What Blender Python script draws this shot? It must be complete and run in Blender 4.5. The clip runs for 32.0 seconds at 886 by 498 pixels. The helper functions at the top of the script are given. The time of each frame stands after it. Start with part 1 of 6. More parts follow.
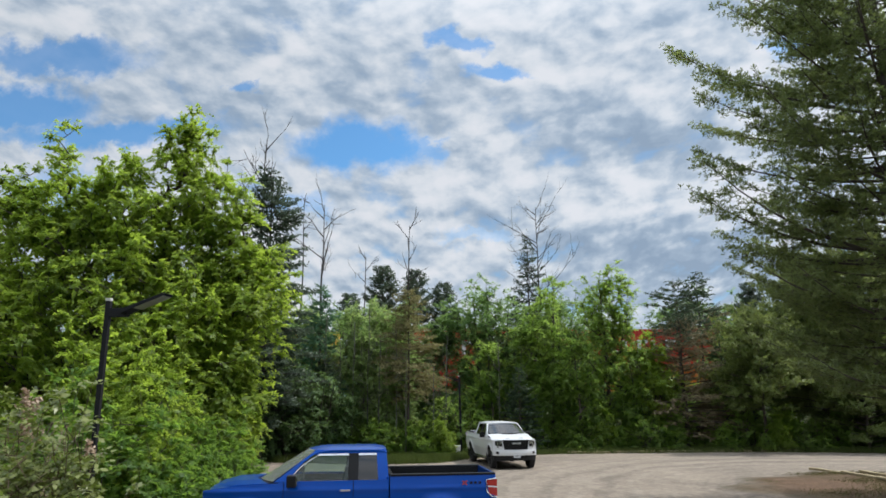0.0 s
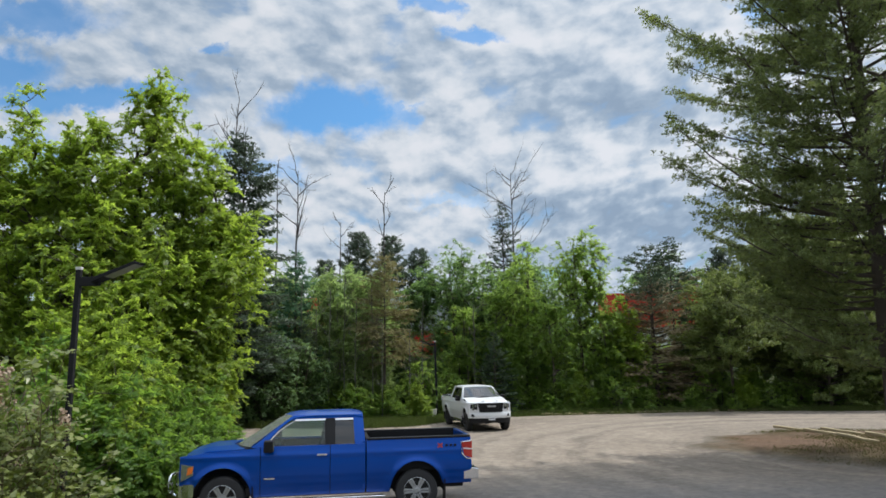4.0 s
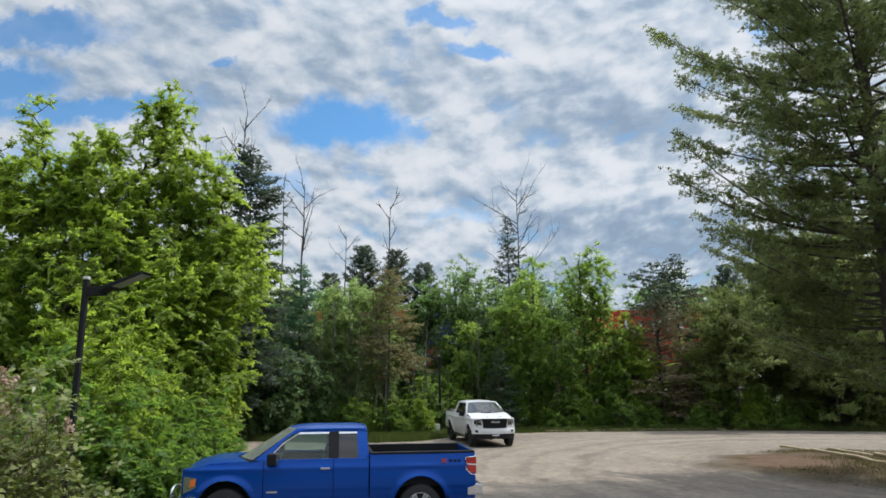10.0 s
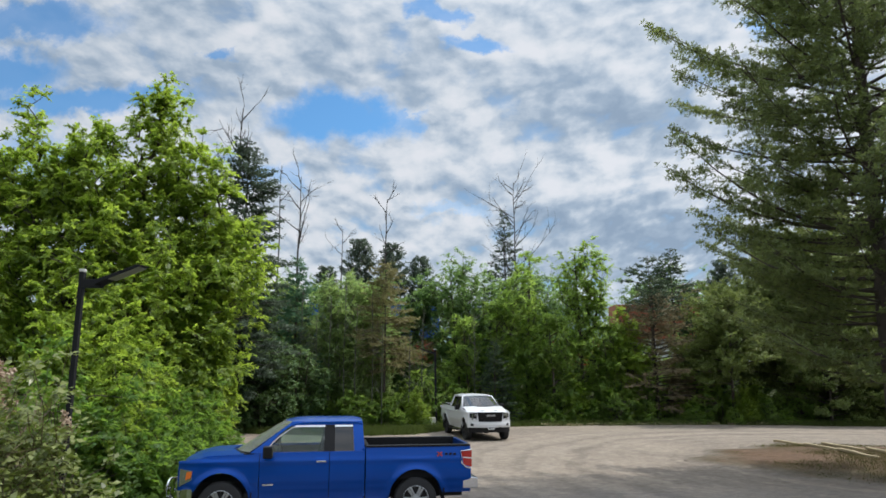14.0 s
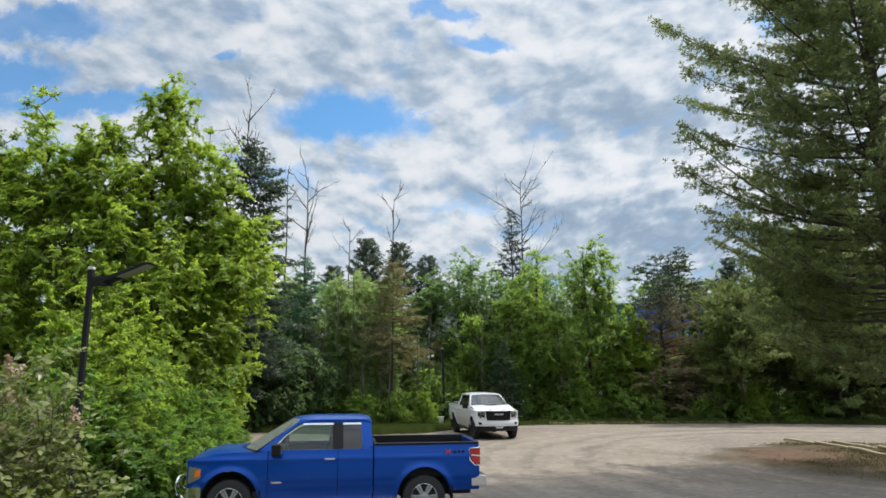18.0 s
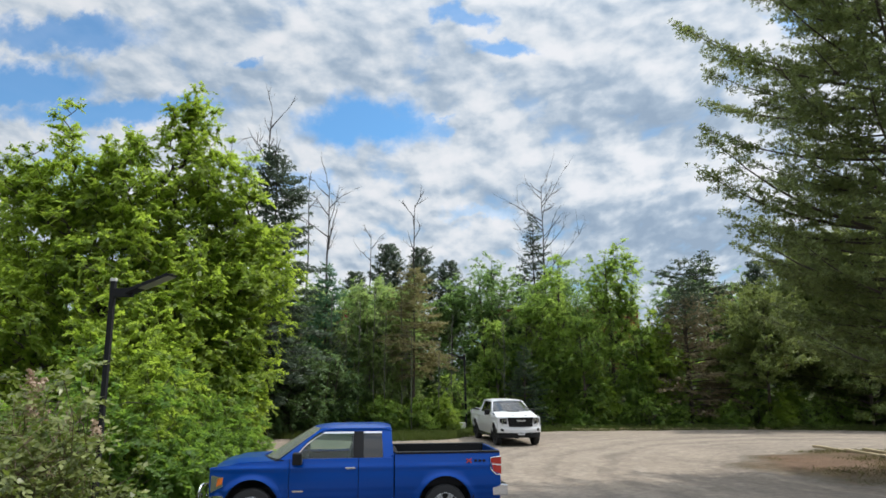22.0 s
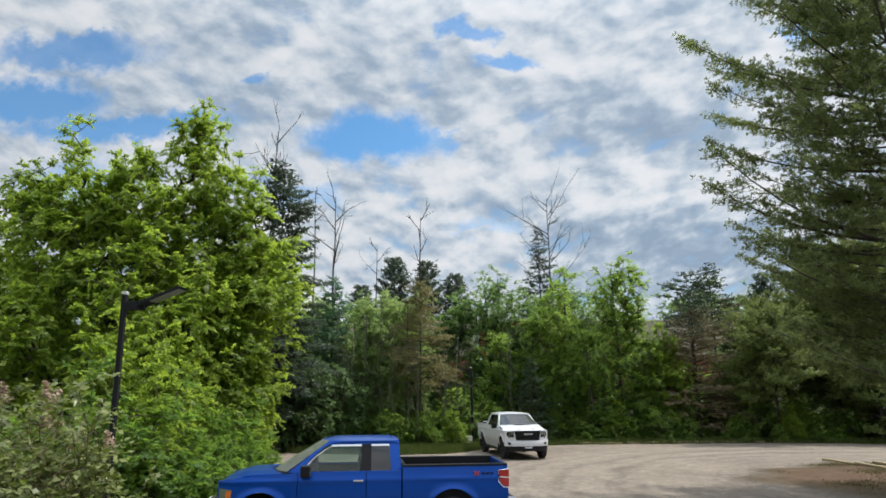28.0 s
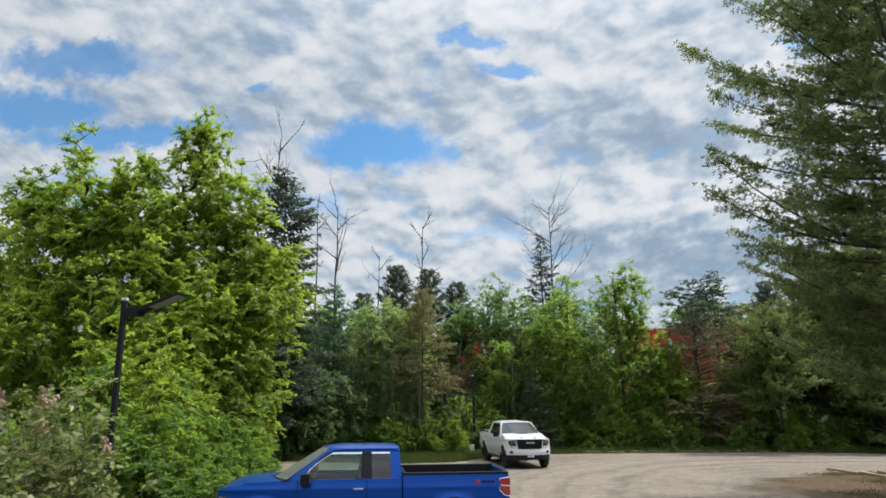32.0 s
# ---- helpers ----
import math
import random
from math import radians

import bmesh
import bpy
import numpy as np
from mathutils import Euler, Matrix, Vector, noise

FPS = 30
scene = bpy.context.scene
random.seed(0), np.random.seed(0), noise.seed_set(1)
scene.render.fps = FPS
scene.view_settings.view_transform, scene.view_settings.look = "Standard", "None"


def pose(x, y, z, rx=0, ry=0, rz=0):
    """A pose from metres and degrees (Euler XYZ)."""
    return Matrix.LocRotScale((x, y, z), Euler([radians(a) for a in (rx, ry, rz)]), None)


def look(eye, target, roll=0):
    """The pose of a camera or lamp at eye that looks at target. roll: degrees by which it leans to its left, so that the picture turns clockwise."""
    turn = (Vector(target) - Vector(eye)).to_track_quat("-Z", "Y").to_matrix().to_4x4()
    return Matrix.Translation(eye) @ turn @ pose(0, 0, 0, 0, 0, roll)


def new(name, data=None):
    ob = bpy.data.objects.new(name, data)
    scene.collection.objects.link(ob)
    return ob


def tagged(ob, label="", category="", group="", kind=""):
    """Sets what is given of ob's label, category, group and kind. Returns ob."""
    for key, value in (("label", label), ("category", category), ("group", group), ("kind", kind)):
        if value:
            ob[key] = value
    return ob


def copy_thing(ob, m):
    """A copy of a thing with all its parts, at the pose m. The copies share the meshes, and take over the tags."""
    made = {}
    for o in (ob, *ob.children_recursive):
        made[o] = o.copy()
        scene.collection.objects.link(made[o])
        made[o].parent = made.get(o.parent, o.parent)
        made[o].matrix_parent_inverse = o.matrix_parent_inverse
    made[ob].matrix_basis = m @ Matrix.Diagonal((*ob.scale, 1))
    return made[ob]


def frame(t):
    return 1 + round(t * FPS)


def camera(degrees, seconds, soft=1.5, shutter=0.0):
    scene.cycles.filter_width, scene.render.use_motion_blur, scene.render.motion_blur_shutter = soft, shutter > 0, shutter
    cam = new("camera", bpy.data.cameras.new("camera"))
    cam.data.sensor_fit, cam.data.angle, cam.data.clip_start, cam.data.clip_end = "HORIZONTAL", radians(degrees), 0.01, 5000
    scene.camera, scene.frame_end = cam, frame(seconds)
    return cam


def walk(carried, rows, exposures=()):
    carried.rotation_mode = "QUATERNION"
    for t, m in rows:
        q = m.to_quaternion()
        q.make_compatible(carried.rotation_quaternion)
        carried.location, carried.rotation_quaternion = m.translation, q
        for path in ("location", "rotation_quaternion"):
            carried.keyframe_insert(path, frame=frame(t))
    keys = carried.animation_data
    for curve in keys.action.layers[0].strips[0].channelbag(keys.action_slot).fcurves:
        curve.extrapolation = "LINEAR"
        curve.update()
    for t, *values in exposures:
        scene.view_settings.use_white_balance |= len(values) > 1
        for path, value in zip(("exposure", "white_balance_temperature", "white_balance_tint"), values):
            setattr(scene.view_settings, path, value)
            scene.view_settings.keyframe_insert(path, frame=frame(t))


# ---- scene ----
cam = camera(66, 32.0, soft=1.65)


def held(x, y, z, yaw, pitch, roll):
    """A hand-held camera that looks along +Y: turned left by yaw, tipped up by pitch, leaning left by roll."""
    return pose(x, y, z, 90 + pitch, 0, yaw) @ pose(0, 0, 0, 0, 0, roll)


PATH = [
    (0.0, held(0.035, -0.028, 2.800, 0.962, 12.700, -0.325)),
    (0.5, held(0.049, -0.033, 2.802, 0.549, 12.291, -0.233)),
    (1.0, held(0.045, -0.037, 2.796, 0.056, 11.725, -0.367)),
    (1.5, held(0.053, -0.051, 2.789, -0.353, 11.371, -0.442)),
    (2.0, held(0.055, -0.050, 2.801, -0.665, 10.865, -0.531)),
    (2.5, held(0.067, -0.041, 2.802, -0.919, 10.463, -0.654)),
    (3.0, held(0.058, -0.052, 2.802, -1.259, 10.179, -0.793)),
    (3.5, held(0.053, -0.058, 2.809, -1.224, 9.876, -0.849)),
    (5.5, held(0.046, -0.055, 2.798, -0.526, 9.730, -1.249)),
    (6.0, held(0.052, -0.039, 2.808, -0.276, 9.647, -1.050)),
    (6.5, held(0.047, -0.051, 2.812, -0.352, 10.475, -0.889)),
    (7.0, held(0.047, -0.062, 2.811, -0.418, 11.036, -0.834)),
    (7.5, held(0.044, -0.098, 2.796, -0.970, 10.819, -0.912)),
    (8.0, held(0.033, -0.106, 2.801, -0.997, 10.736, -0.596)),
    (8.5, held(0.015, -0.068, 2.813, -0.770, 10.756, -0.231)),
    (9.0, held(0.030, -0.031, 2.797, -0.272, 11.102, -0.112)),
    (9.5, held(0.033, -0.038, 2.807, -0.510, 11.245, -0.125)),
    (10.0, held(0.023, -0.047, 2.797, -0.690, 11.032, -0.253)),
    (10.5, held(0.010, -0.042, 2.802, -0.462, 10.940, -0.237)),
    (11.0, held(0.012, -0.055, 2.799, -0.425, 10.962, -0.199)),
    (11.5, held(0.016, -0.065, 2.793, -0.505, 10.863, -0.333)),
    (12.0, held(0.006, -0.032, 2.793, -0.339, 10.765, -0.269)),
    (12.5, held(0.017, -0.029, 2.778, -0.135, 10.633, -0.259)),
    (13.0, held(0.012, -0.002, 2.773, -0.271, 10.403, -0.309)),
    (13.5, held(0.027, -0.035, 2.801, -0.630, 10.112, -0.042)),
    (14.0, held(0.018, -0.062, 2.804, -0.998, 10.498, -0.019)),
    (14.5, held(0.010, -0.069, 2.788, -0.821, 10.911, -0.091)),
    (16.5, held(0.010, -0.051, 2.769, -0.803, 10.822, -0.056)),
    (17.0, held(-0.000, -0.021, 2.776, -0.410, 10.479, -0.019)),
    (17.5, held(0.009, -0.015, 2.777, -0.400, 10.508, -0.050)),
    (18.0, held(0.008, -0.023, 2.762, -0.394, 10.477, -0.140)),
    (18.5, held(0.001, -0.018, 2.758, -0.261, 10.367, -0.006)),
    (19.0, held(0.000, 0.000, 2.770, 0.000, 9.912, -0.000)),
    (19.5, held(0.028, 0.006, 2.784, 0.238, 9.757, -0.264)),
    (20.0, held(0.035, -0.014, 2.803, 0.085, 9.616, -0.771)),
    (20.5, held(0.036, -0.023, 2.819, 0.268, 9.621, -0.787)),
    (21.0, held(0.026, -0.022, 2.810, 0.708, 10.104, -0.599)),
    (21.5, held(0.035, -0.022, 2.820, 1.150, 10.523, -0.390)),
    (22.0, held(0.056, 0.004, 2.840, 1.450, 10.842, -0.234)),
    (22.5, held(0.065, -0.026, 2.833, 1.241, 11.103, -0.126)),
    (23.0, held(0.062, -0.038, 2.833, 0.904, 11.232, -0.345)),
    (23.5, held(0.066, -0.060, 2.838, 0.419, 11.378, -0.581)),
    (24.0, held(0.057, -0.093, 2.825, -0.003, 11.536, -0.841)),
    (24.5, held(0.051, -0.106, 2.825, 0.026, 11.460, -0.818)),
    (25.0, held(0.053, -0.094, 2.828, 0.574, 11.421, -0.648)),
    (25.5, held(0.050, -0.095, 2.825, 0.736, 11.675, -0.625)),
    (27.5, held(0.026, -0.082, 2.821, 1.581, 11.900, -0.295)),
    (28.0, held(0.031, -0.080, 2.811, 1.917, 11.971, -0.345)),
    (28.5, held(0.041, -0.078, 2.815, 2.485, 12.222, -0.203)),
    (29.0, held(0.034, -0.081, 2.802, 2.656, 12.438, -0.131)),
    (29.5, held(0.056, -0.082, 2.800, 2.852, 12.294, -0.136)),
    (30.0, held(0.058, -0.082, 2.802, 2.593, 12.282, -0.188)),
    (30.5, held(0.048, -0.075, 2.817, 2.572, 12.221, -0.494)),
    (31.0, held(0.050, -0.061, 2.803, 3.006, 12.603, -0.549)),
    (31.5, held(0.067, -0.054, 2.804, 2.972, 12.724, -0.514)),
    (32.0, held(0.064, -0.046, 2.788, 2.141, 12.672, -0.257)),
]
EXPOSURES = [(0, -0.22, 6150, 10), (14.5, -0.21, 6150, 10), (17.0, -0.14, 6220, 10), (20.0, -0.08, 6300, 10), (25.0, -0.10, 6300, 10), (28.0, -0.18, 6300, 10), (32.0, -0.18, 6300, 10)]
walk(cam, PATH, EXPOSURES)

# ---- sky, sun ----
def node(tree, kind):
    return tree.nodes.new(kind)


def scaled(tree, vector, factor):
    n = node(tree, "ShaderNodeVectorMath")
    n.operation = "SCALE"
    feed(tree, n.inputs[0], vector)
    feed(tree, n.inputs[3], factor)
    return n.outputs[0]


def feed(tree, target, value):
    if isinstance(value, bpy.types.NodeSocket):
        tree.links.new(value, target)
    else:
        target.default_value = value


def calc(tree, op, a, b=0.0, c=0.0, clamp=False):
    n = node(tree, "ShaderNodeMath")
    n.operation, n.use_clamp = op, clamp
    for i, v in enumerate((a, b, c)):
        feed(tree, n.inputs[i], v)
    return n.outputs[0]


def vec(tree, op, a, b=(0, 0, 0)):
    n = node(tree, "ShaderNodeVectorMath")
    n.operation = op
    feed(tree, n.inputs[0], a)
    feed(tree, n.inputs[1], b)
    return n.outputs["Value"] if op in ("LENGTH", "DOT_PRODUCT", "DISTANCE") else n.outputs[0]


def noisy(tree, where, scale, detail=4.0, rough=0.55, warp=0.0, colour=False):
    n = node(tree, "ShaderNodeTexNoise")
    if where is not None:
        tree.links.new(where, n.inputs["Vector"])
    n.inputs["Scale"].default_value, n.inputs["Detail"].default_value = scale, detail
    n.inputs["Roughness"].default_value, n.inputs["Distortion"].default_value = rough, warp
    return n.outputs["Color" if colour else 0]


def ramp(tree, value, *stops):
    n = node(tree, "ShaderNodeValToRGB")
    tree.links.new(value, n.inputs[0])
    els = n.color_ramp.elements
    while len(els) < len(stops):
        els.new(0.5)
    for e, (at, col) in zip(els, stops):
        e.position, e.color = at, (*col, 1) if len(col) == 3 else col
    return n.outputs[0]


def blend(tree, factor, a, b, kind="MIX"):
    n = node(tree, "ShaderNodeMix")
    n.data_type, n.blend_type = "RGBA", kind
    feed(tree, n.inputs[0], factor)
    for socket, v in ((n.inputs[6], a), (n.inputs[7], b)):
        feed(tree, socket, v if isinstance(v, bpy.types.NodeSocket) else (*v, 1))
    return n.outputs[2]


def step(tree, value, low, high):
    n = node(tree, "ShaderNodeMapRange")
    n.interpolation_type = "SMOOTHSTEP"
    tree.links.new(value, n.inputs[0])
    n.inputs[1].default_value, n.inputs[2].default_value = low, high
    return n.outputs[0]


SUN_FROM = Vector((0.66, 0.27, 1.0)).normalized()
SUN_HEIGHT, SUN_TURN = math.asin(SUN_FROM.z), math.atan2(SUN_FROM.x, SUN_FROM.y)

world = bpy.data.worlds.new("world")
scene.world = world
world.use_nodes = True
wt = world.node_tree
wt.nodes.clear()
clear_sky = node(wt, "ShaderNodeTexSky")
clear_sky.sky_type, clear_sky.sun_disc = "NISHITA", False
clear_sky.sun_elevation, clear_sky.sun_rotation = SUN_HEIGHT, SUN_TURN
way = node(wt, "ShaderNodeTexCoord").outputs["Generated"]
split = node(wt, "ShaderNodeSeparateXYZ")
wt.links.new(way, split.inputs[0])
ahead = calc(wt, "MAXIMUM", calc(wt, "ABSOLUTE", split.outputs[1]), 0.12)
flat = node(wt, "ShaderNodeCombineXYZ")
wt.links.new(calc(wt, "DIVIDE", split.outputs[0], ahead), flat.inputs[0])
wt.links.new(calc(wt, "DIVIDE", split.outputs[2], ahead), flat.inputs[1])
wt.links.new(calc(wt, "MULTIPLY", calc(wt, "GREATER_THAN", 0.0, split.outputs[1]), 7.0), flat.inputs[2])
flat_split = node(wt, "ShaderNodeSeparateXYZ")
wt.links.new(flat.outputs[0], flat_split.inputs[0])
warped = vec(wt, "ADD", flat.outputs[0], vec(wt, "MULTIPLY", vec(wt, "SUBTRACT", noisy(wt, flat.outputs[0], 8.0, 8.0, 0.62, colour=True), (0.5, 0.5, 0.5)), (0.20, 0.13, 0.0)))
warped = vec(wt, "ADD", warped, vec(wt, "MULTIPLY", vec(wt, "SUBTRACT", noisy(wt, flat.outputs[0], 24.0, 6.0, 0.6, colour=True), (0.5, 0.5, 0.5)), (0.075, 0.05, 0.0)))
# openings in the cloud: place and half size in the sheet one metre ahead
OPENINGS = [(-0.147, 0.397, 0.100, 0.042, 1.0), (-0.055, 0.402, 0.045, 0.014, 0.7), (-0.56, 0.425, 0.19, 0.026, 0.95),
            (-0.68, 0.47, 0.12, 0.04, 0.95), (-0.64, 0.55, 0.13, 0.03, 0.85), (-0.335, 0.495, 0.026, 0.014, 0.8),
            (0.066, 0.507, 0.055, 0.018, 0.85), (0.015, 0.565, 0.045, 0.02, 0.8), (-0.235, 0.300, 0.05, 0.02, 0.55),
            (0.03, 0.245, 0.05, 0.01, 0.35), (-0.60, 0.33, 0.09, 0.05, 0.6), (0.55, 0.56, 0.05, 0.03, 0.7)]
hole = None
for u, v, su, sv, amount in OPENINGS:
    far = vec(wt, "LENGTH", vec(wt, "DIVIDE", vec(wt, "SUBTRACT", warped, (u, v, 0)), (su, sv, 1)))
    one = calc(wt, "MULTIPLY", calc(wt, "SUBTRACT", 1.0, step(wt, far, 0.55, 1.35)), amount)
    hole = one if hole is None else calc(wt, "MAXIMUM", hole, one)
SHADES = [(0.36, 0.20, 0.28, 0.06, 0.25), (0.29, 0.40, 0.22, 0.08, 0.17), (-0.10, 0.475, 0.18, 0.06, 0.14), (0.22, 0.47, 0.13, 0.04, 0.06), (0.02, 0.26, 0.12, 0.03, 0.05), (-0.33, 0.43, 0.12, 0.03, 0.04)]
shade = None
for u, v, su, sv, amount in SHADES:
    far = vec(wt, "LENGTH", vec(wt, "DIVIDE", vec(wt, "SUBTRACT", warped, (u, v, 0)), (su, sv, 1)))
    one = calc(wt, "MULTIPLY", calc(wt, "SUBTRACT", 1.0, step(wt, far, 0.0, 1.6)), amount)
    shade = one if shade is None else calc(wt, "MAXIMUM", shade, one)
# heaped cloud: rounded puffs, bright on their upper rims and grey below, smaller towards the horizon
far_up = calc(wt, "ADD", calc(wt, "MAXIMUM", flat_split.outputs[1], 0.0), 0.30)
heap = node(wt, "ShaderNodeCombineXYZ")
wt.links.new(calc(wt, "DIVIDE", flat_split.outputs[0], far_up), heap.inputs[0])
wt.links.new(calc(wt, "MULTIPLY", calc(wt, "LOGARITHM", far_up, 2.71828), 1.35), heap.inputs[1])
wt.links.new(flat_split.outputs[2], heap.inputs[2])
heaped = heap.outputs[0]
above = vec(wt, "ADD", heaped, (0.01, 0.028, 0.0))
puffs, puffs_above = noisy(wt, heaped, 8.5, 8.0, 0.52, 0.12), noisy(wt, above, 8.5, 8.0, 0.52, 0.12)
billow, billow_above = noisy(wt, heaped, 3.4, 6.0, 0.5, 0.15), noisy(wt, vec(wt, "ADD", heaped, (0.02, 0.07, 0.0)), 3.4, 6.0, 0.5, 0.15)
base = noisy(wt, flat.outputs[0], 2.6, 5.0, 0.5, 0.2)
cells = node(wt, "ShaderNodeTexVoronoi")
cells.feature = "SMOOTH_F1"
wt.links.new(vec(wt, "ADD", heaped, vec(wt, "MULTIPLY", vec(wt, "SUBTRACT", noisy(wt, heaped, 9.0, 4.0, 0.5, colour=True), (0.5, 0.5, 0.5)), (0.16, 0.12, 0.0))), cells.inputs["Vector"])
cells.inputs["Scale"].default_value, cells.inputs["Smoothness"].default_value = 7.5, 0.35
cells.inputs["Detail"].default_value, cells.inputs["Roughness"].default_value = 2.0, 0.45
heaps = calc(wt, "MULTIPLY", calc(wt, "SUBTRACT", 0.62, cells.outputs["Distance"]), 0.22)
rim_light = calc(wt, "ADD", calc(wt, "MULTIPLY", calc(wt, "SUBTRACT", puffs, puffs_above), 0.75), calc(wt, "MULTIPLY", calc(wt, "SUBTRACT", billow, billow_above), 0.55))
thin = calc(wt, "MULTIPLY", step(wt, calc(wt, "ADD", puffs, calc(wt, "MULTIPLY", billow, 0.6)), 0.72, 0.56), 0.30)
cover = calc(wt, "SUBTRACT", 1.0, calc(wt, "MAXIMUM", hole, thin), clamp=True)
body = calc(wt, "ADD", calc(wt, "ADD", calc(wt, "MULTIPLY", puffs, 0.45), calc(wt, "ADD", rim_light, heaps)), calc(wt, "SUBTRACT", calc(wt, "ADD", calc(wt, "MULTIPLY", base, 0.44), 0.085), shade))
cloud = ramp(wt, body, (0.16, (0.36, 0.46, 0.585)), (0.30, (0.46, 0.56, 0.675)), (0.42, (0.66, 0.735, 0.815)), (0.54, (0.86, 0.895, 0.93)), (0.66, (0.96, 0.965, 0.985)))
sky = blend(wt, cover, blend(wt, 1.0, scaled(wt, clear_sky.outputs[0], 0.185), (0.62, 0.98, 1.15), "MULTIPLY"), cloud)
shine = node(wt, "ShaderNodeBackground")
# the cloud is thinner and brighter overhead
# and towards the sun's side
overhead = calc(wt, "ADD", calc(wt, "ADD", 1.0, calc(wt, "MULTIPLY", split.outputs[0], 0.14)), calc(wt, "MULTIPLY", step(wt, split.outputs[2], 0.45, 0.95), 1.6))
wt.links.new(scaled(wt, sky, overhead), shine.inputs[0])
shine.inputs[1].default_value = 0.93
wt.links.new(shine.outputs[0], node(wt, "ShaderNodeOutputWorld").inputs[0])

sun = new("sun", bpy.data.lights.new("sun", "SUN"))
sun.data.energy, sun.data.angle, sun.data.color = 4.1, radians(0.9), (1.0, 0.94, 0.84)
sun.matrix_world = look(SUN_FROM * 60, (0, 0, 0))

# ---- materials ----
def material(name, colour, rough=0.6, metal=0.0, vary=0.12, scale=6.0, bump=0.0, bump_scale=40.0, coat=0.0, per_piece=0.0, spec=0.5):
    """A procedural surface: grain and stains at two scales, relief, and small differences from object to object."""
    m = bpy.data.materials.new(name)
    m.use_nodes = True
    t = m.node_tree
    p = t.nodes["Principled BSDF"]
    where = node(t, "ShaderNodeTexCoord").outputs["Object"]
    wide, fine = noisy(t, where, scale, 5.0), noisy(t, where, scale * 9, 3.0)
    amount = calc(t, "ADD", calc(t, "MULTIPLY", calc(t, "SUBTRACT", wide, 0.5), 2.4 * vary), calc(t, "MULTIPLY", calc(t, "SUBTRACT", fine, 0.5), 1.2 * vary))
    if per_piece:
        rnd = node(t, "ShaderNodeObjectInfo").outputs["Random"]
        amount = calc(t, "ADD", amount, calc(t, "MULTIPLY", calc(t, "SUBTRACT", rnd, 0.5), per_piece))
    shade = calc(t, "ADD", 1.0, amount)
    t.links.new(scaled(t, colour, shade), p.inputs["Base Color"])
    t.links.new(calc(t, "ADD", rough, calc(t, "MULTIPLY", calc(t, "SUBTRACT", wide, 0.5), 0.3 * min(rough, 1 - rough)), clamp=True), p.inputs["Roughness"])
    p.inputs["Metallic"].default_value, p.inputs["Coat Weight"].default_value = metal, coat
    p.inputs["Coat Roughness"].default_value = 0.04
    p.inputs["Specular IOR Level"].default_value = spec
    if bump:
        b = node(t, "ShaderNodeBump")
        b.inputs["Strength"].default_value, b.inputs["Distance"].default_value = bump, 0.02
        t.links.new(noisy(t, where, bump_scale, 6.0), b.inputs["Height"])
        t.links.new(b.outputs[0], p.inputs["Normal"])
    return m


def foliage(name, dark, light, glow, rough=0.45, through_light=0.35, patch=0.9, single=0.35, gloss=0.18):
    """Leaves: each one differs, whole boughs differ, and light shines through them."""
    m = bpy.data.materials.new(name)
    m.use_nodes = True
    t = m.node_tree
    t.nodes.clear()
    island = node(t, "ShaderNodeNewGeometry").outputs["Random Per Island"]
    rnd = node(t, "ShaderNodeObjectInfo").outputs["Random"]
    where = node(t, "ShaderNodeTexCoord").outputs["Object"]
    bough = noisy(t, where, patch, 3.0)
    mixf = calc(t, "ADD", calc(t, "MULTIPLY", island, single), calc(t, "MULTIPLY", calc(t, "SUBTRACT", bough, 0.25), 1.25), clamp=True)
    mixf = calc(t, "ADD", mixf, calc(t, "MULTIPLY", calc(t, "SUBTRACT", rnd, 0.5), 0.25), clamp=True)
    col = blend(t, mixf, dark, light)
    p = node(t, "ShaderNodeBsdfPrincipled")
    t.links.new(col, p.inputs["Base Color"])
    p.inputs["Roughness"].default_value = rough
    p.inputs["Specular IOR Level"].default_value = gloss
    tr = node(t, "ShaderNodeBsdfTranslucent")
    t.links.new(blend(t, mixf, tuple(g * 0.55 for g in glow), glow), tr.inputs[0])
    mix = node(t, "ShaderNodeMixShader")
    mix.inputs[0].default_value = through_light
    t.links.new(p.outputs[0], mix.inputs[1])
    t.links.new(tr.outputs[0], mix.inputs[2])
    t.links.new(mix.outputs[0], node(t, "ShaderNodeOutputMaterial").inputs[0])
    return m


LEAF_MAPLE = foliage("maple_leaf", (0.092, 0.175, 0.04), (0.235, 0.30, 0.05), (0.52, 0.69, 0.075), through_light=0.58, patch=0.5, single=0.5, gloss=0.3)
LEAF_SHRUB = foliage("shrub_leaf", (0.042, 0.11, 0.024), (0.15, 0.24, 0.045), (0.34, 0.54, 0.065), patch=1.2, through_light=0.52, single=0.5)
LEAF_LILAC = foliage("lilac_leaf", (0.022, 0.043, 0.012), (0.205, 0.23, 0.072), (0.25, 0.33, 0.055), rough=0.4, patch=4.5, single=0.8, gloss=0.4, through_light=0.28)
LEAF_WOODS = foliage("woodland_leaf", (0.055, 0.12, 0.052), (0.13, 0.205, 0.078), (0.40, 0.60, 0.16), patch=0.6, through_light=0.58)
LEAF_POPLAR = foliage("poplar_leaf", (0.055, 0.122, 0.04), (0.18, 0.25, 0.064), (0.52, 0.72, 0.125), patch=0.6, through_light=0.62, single=0.5)
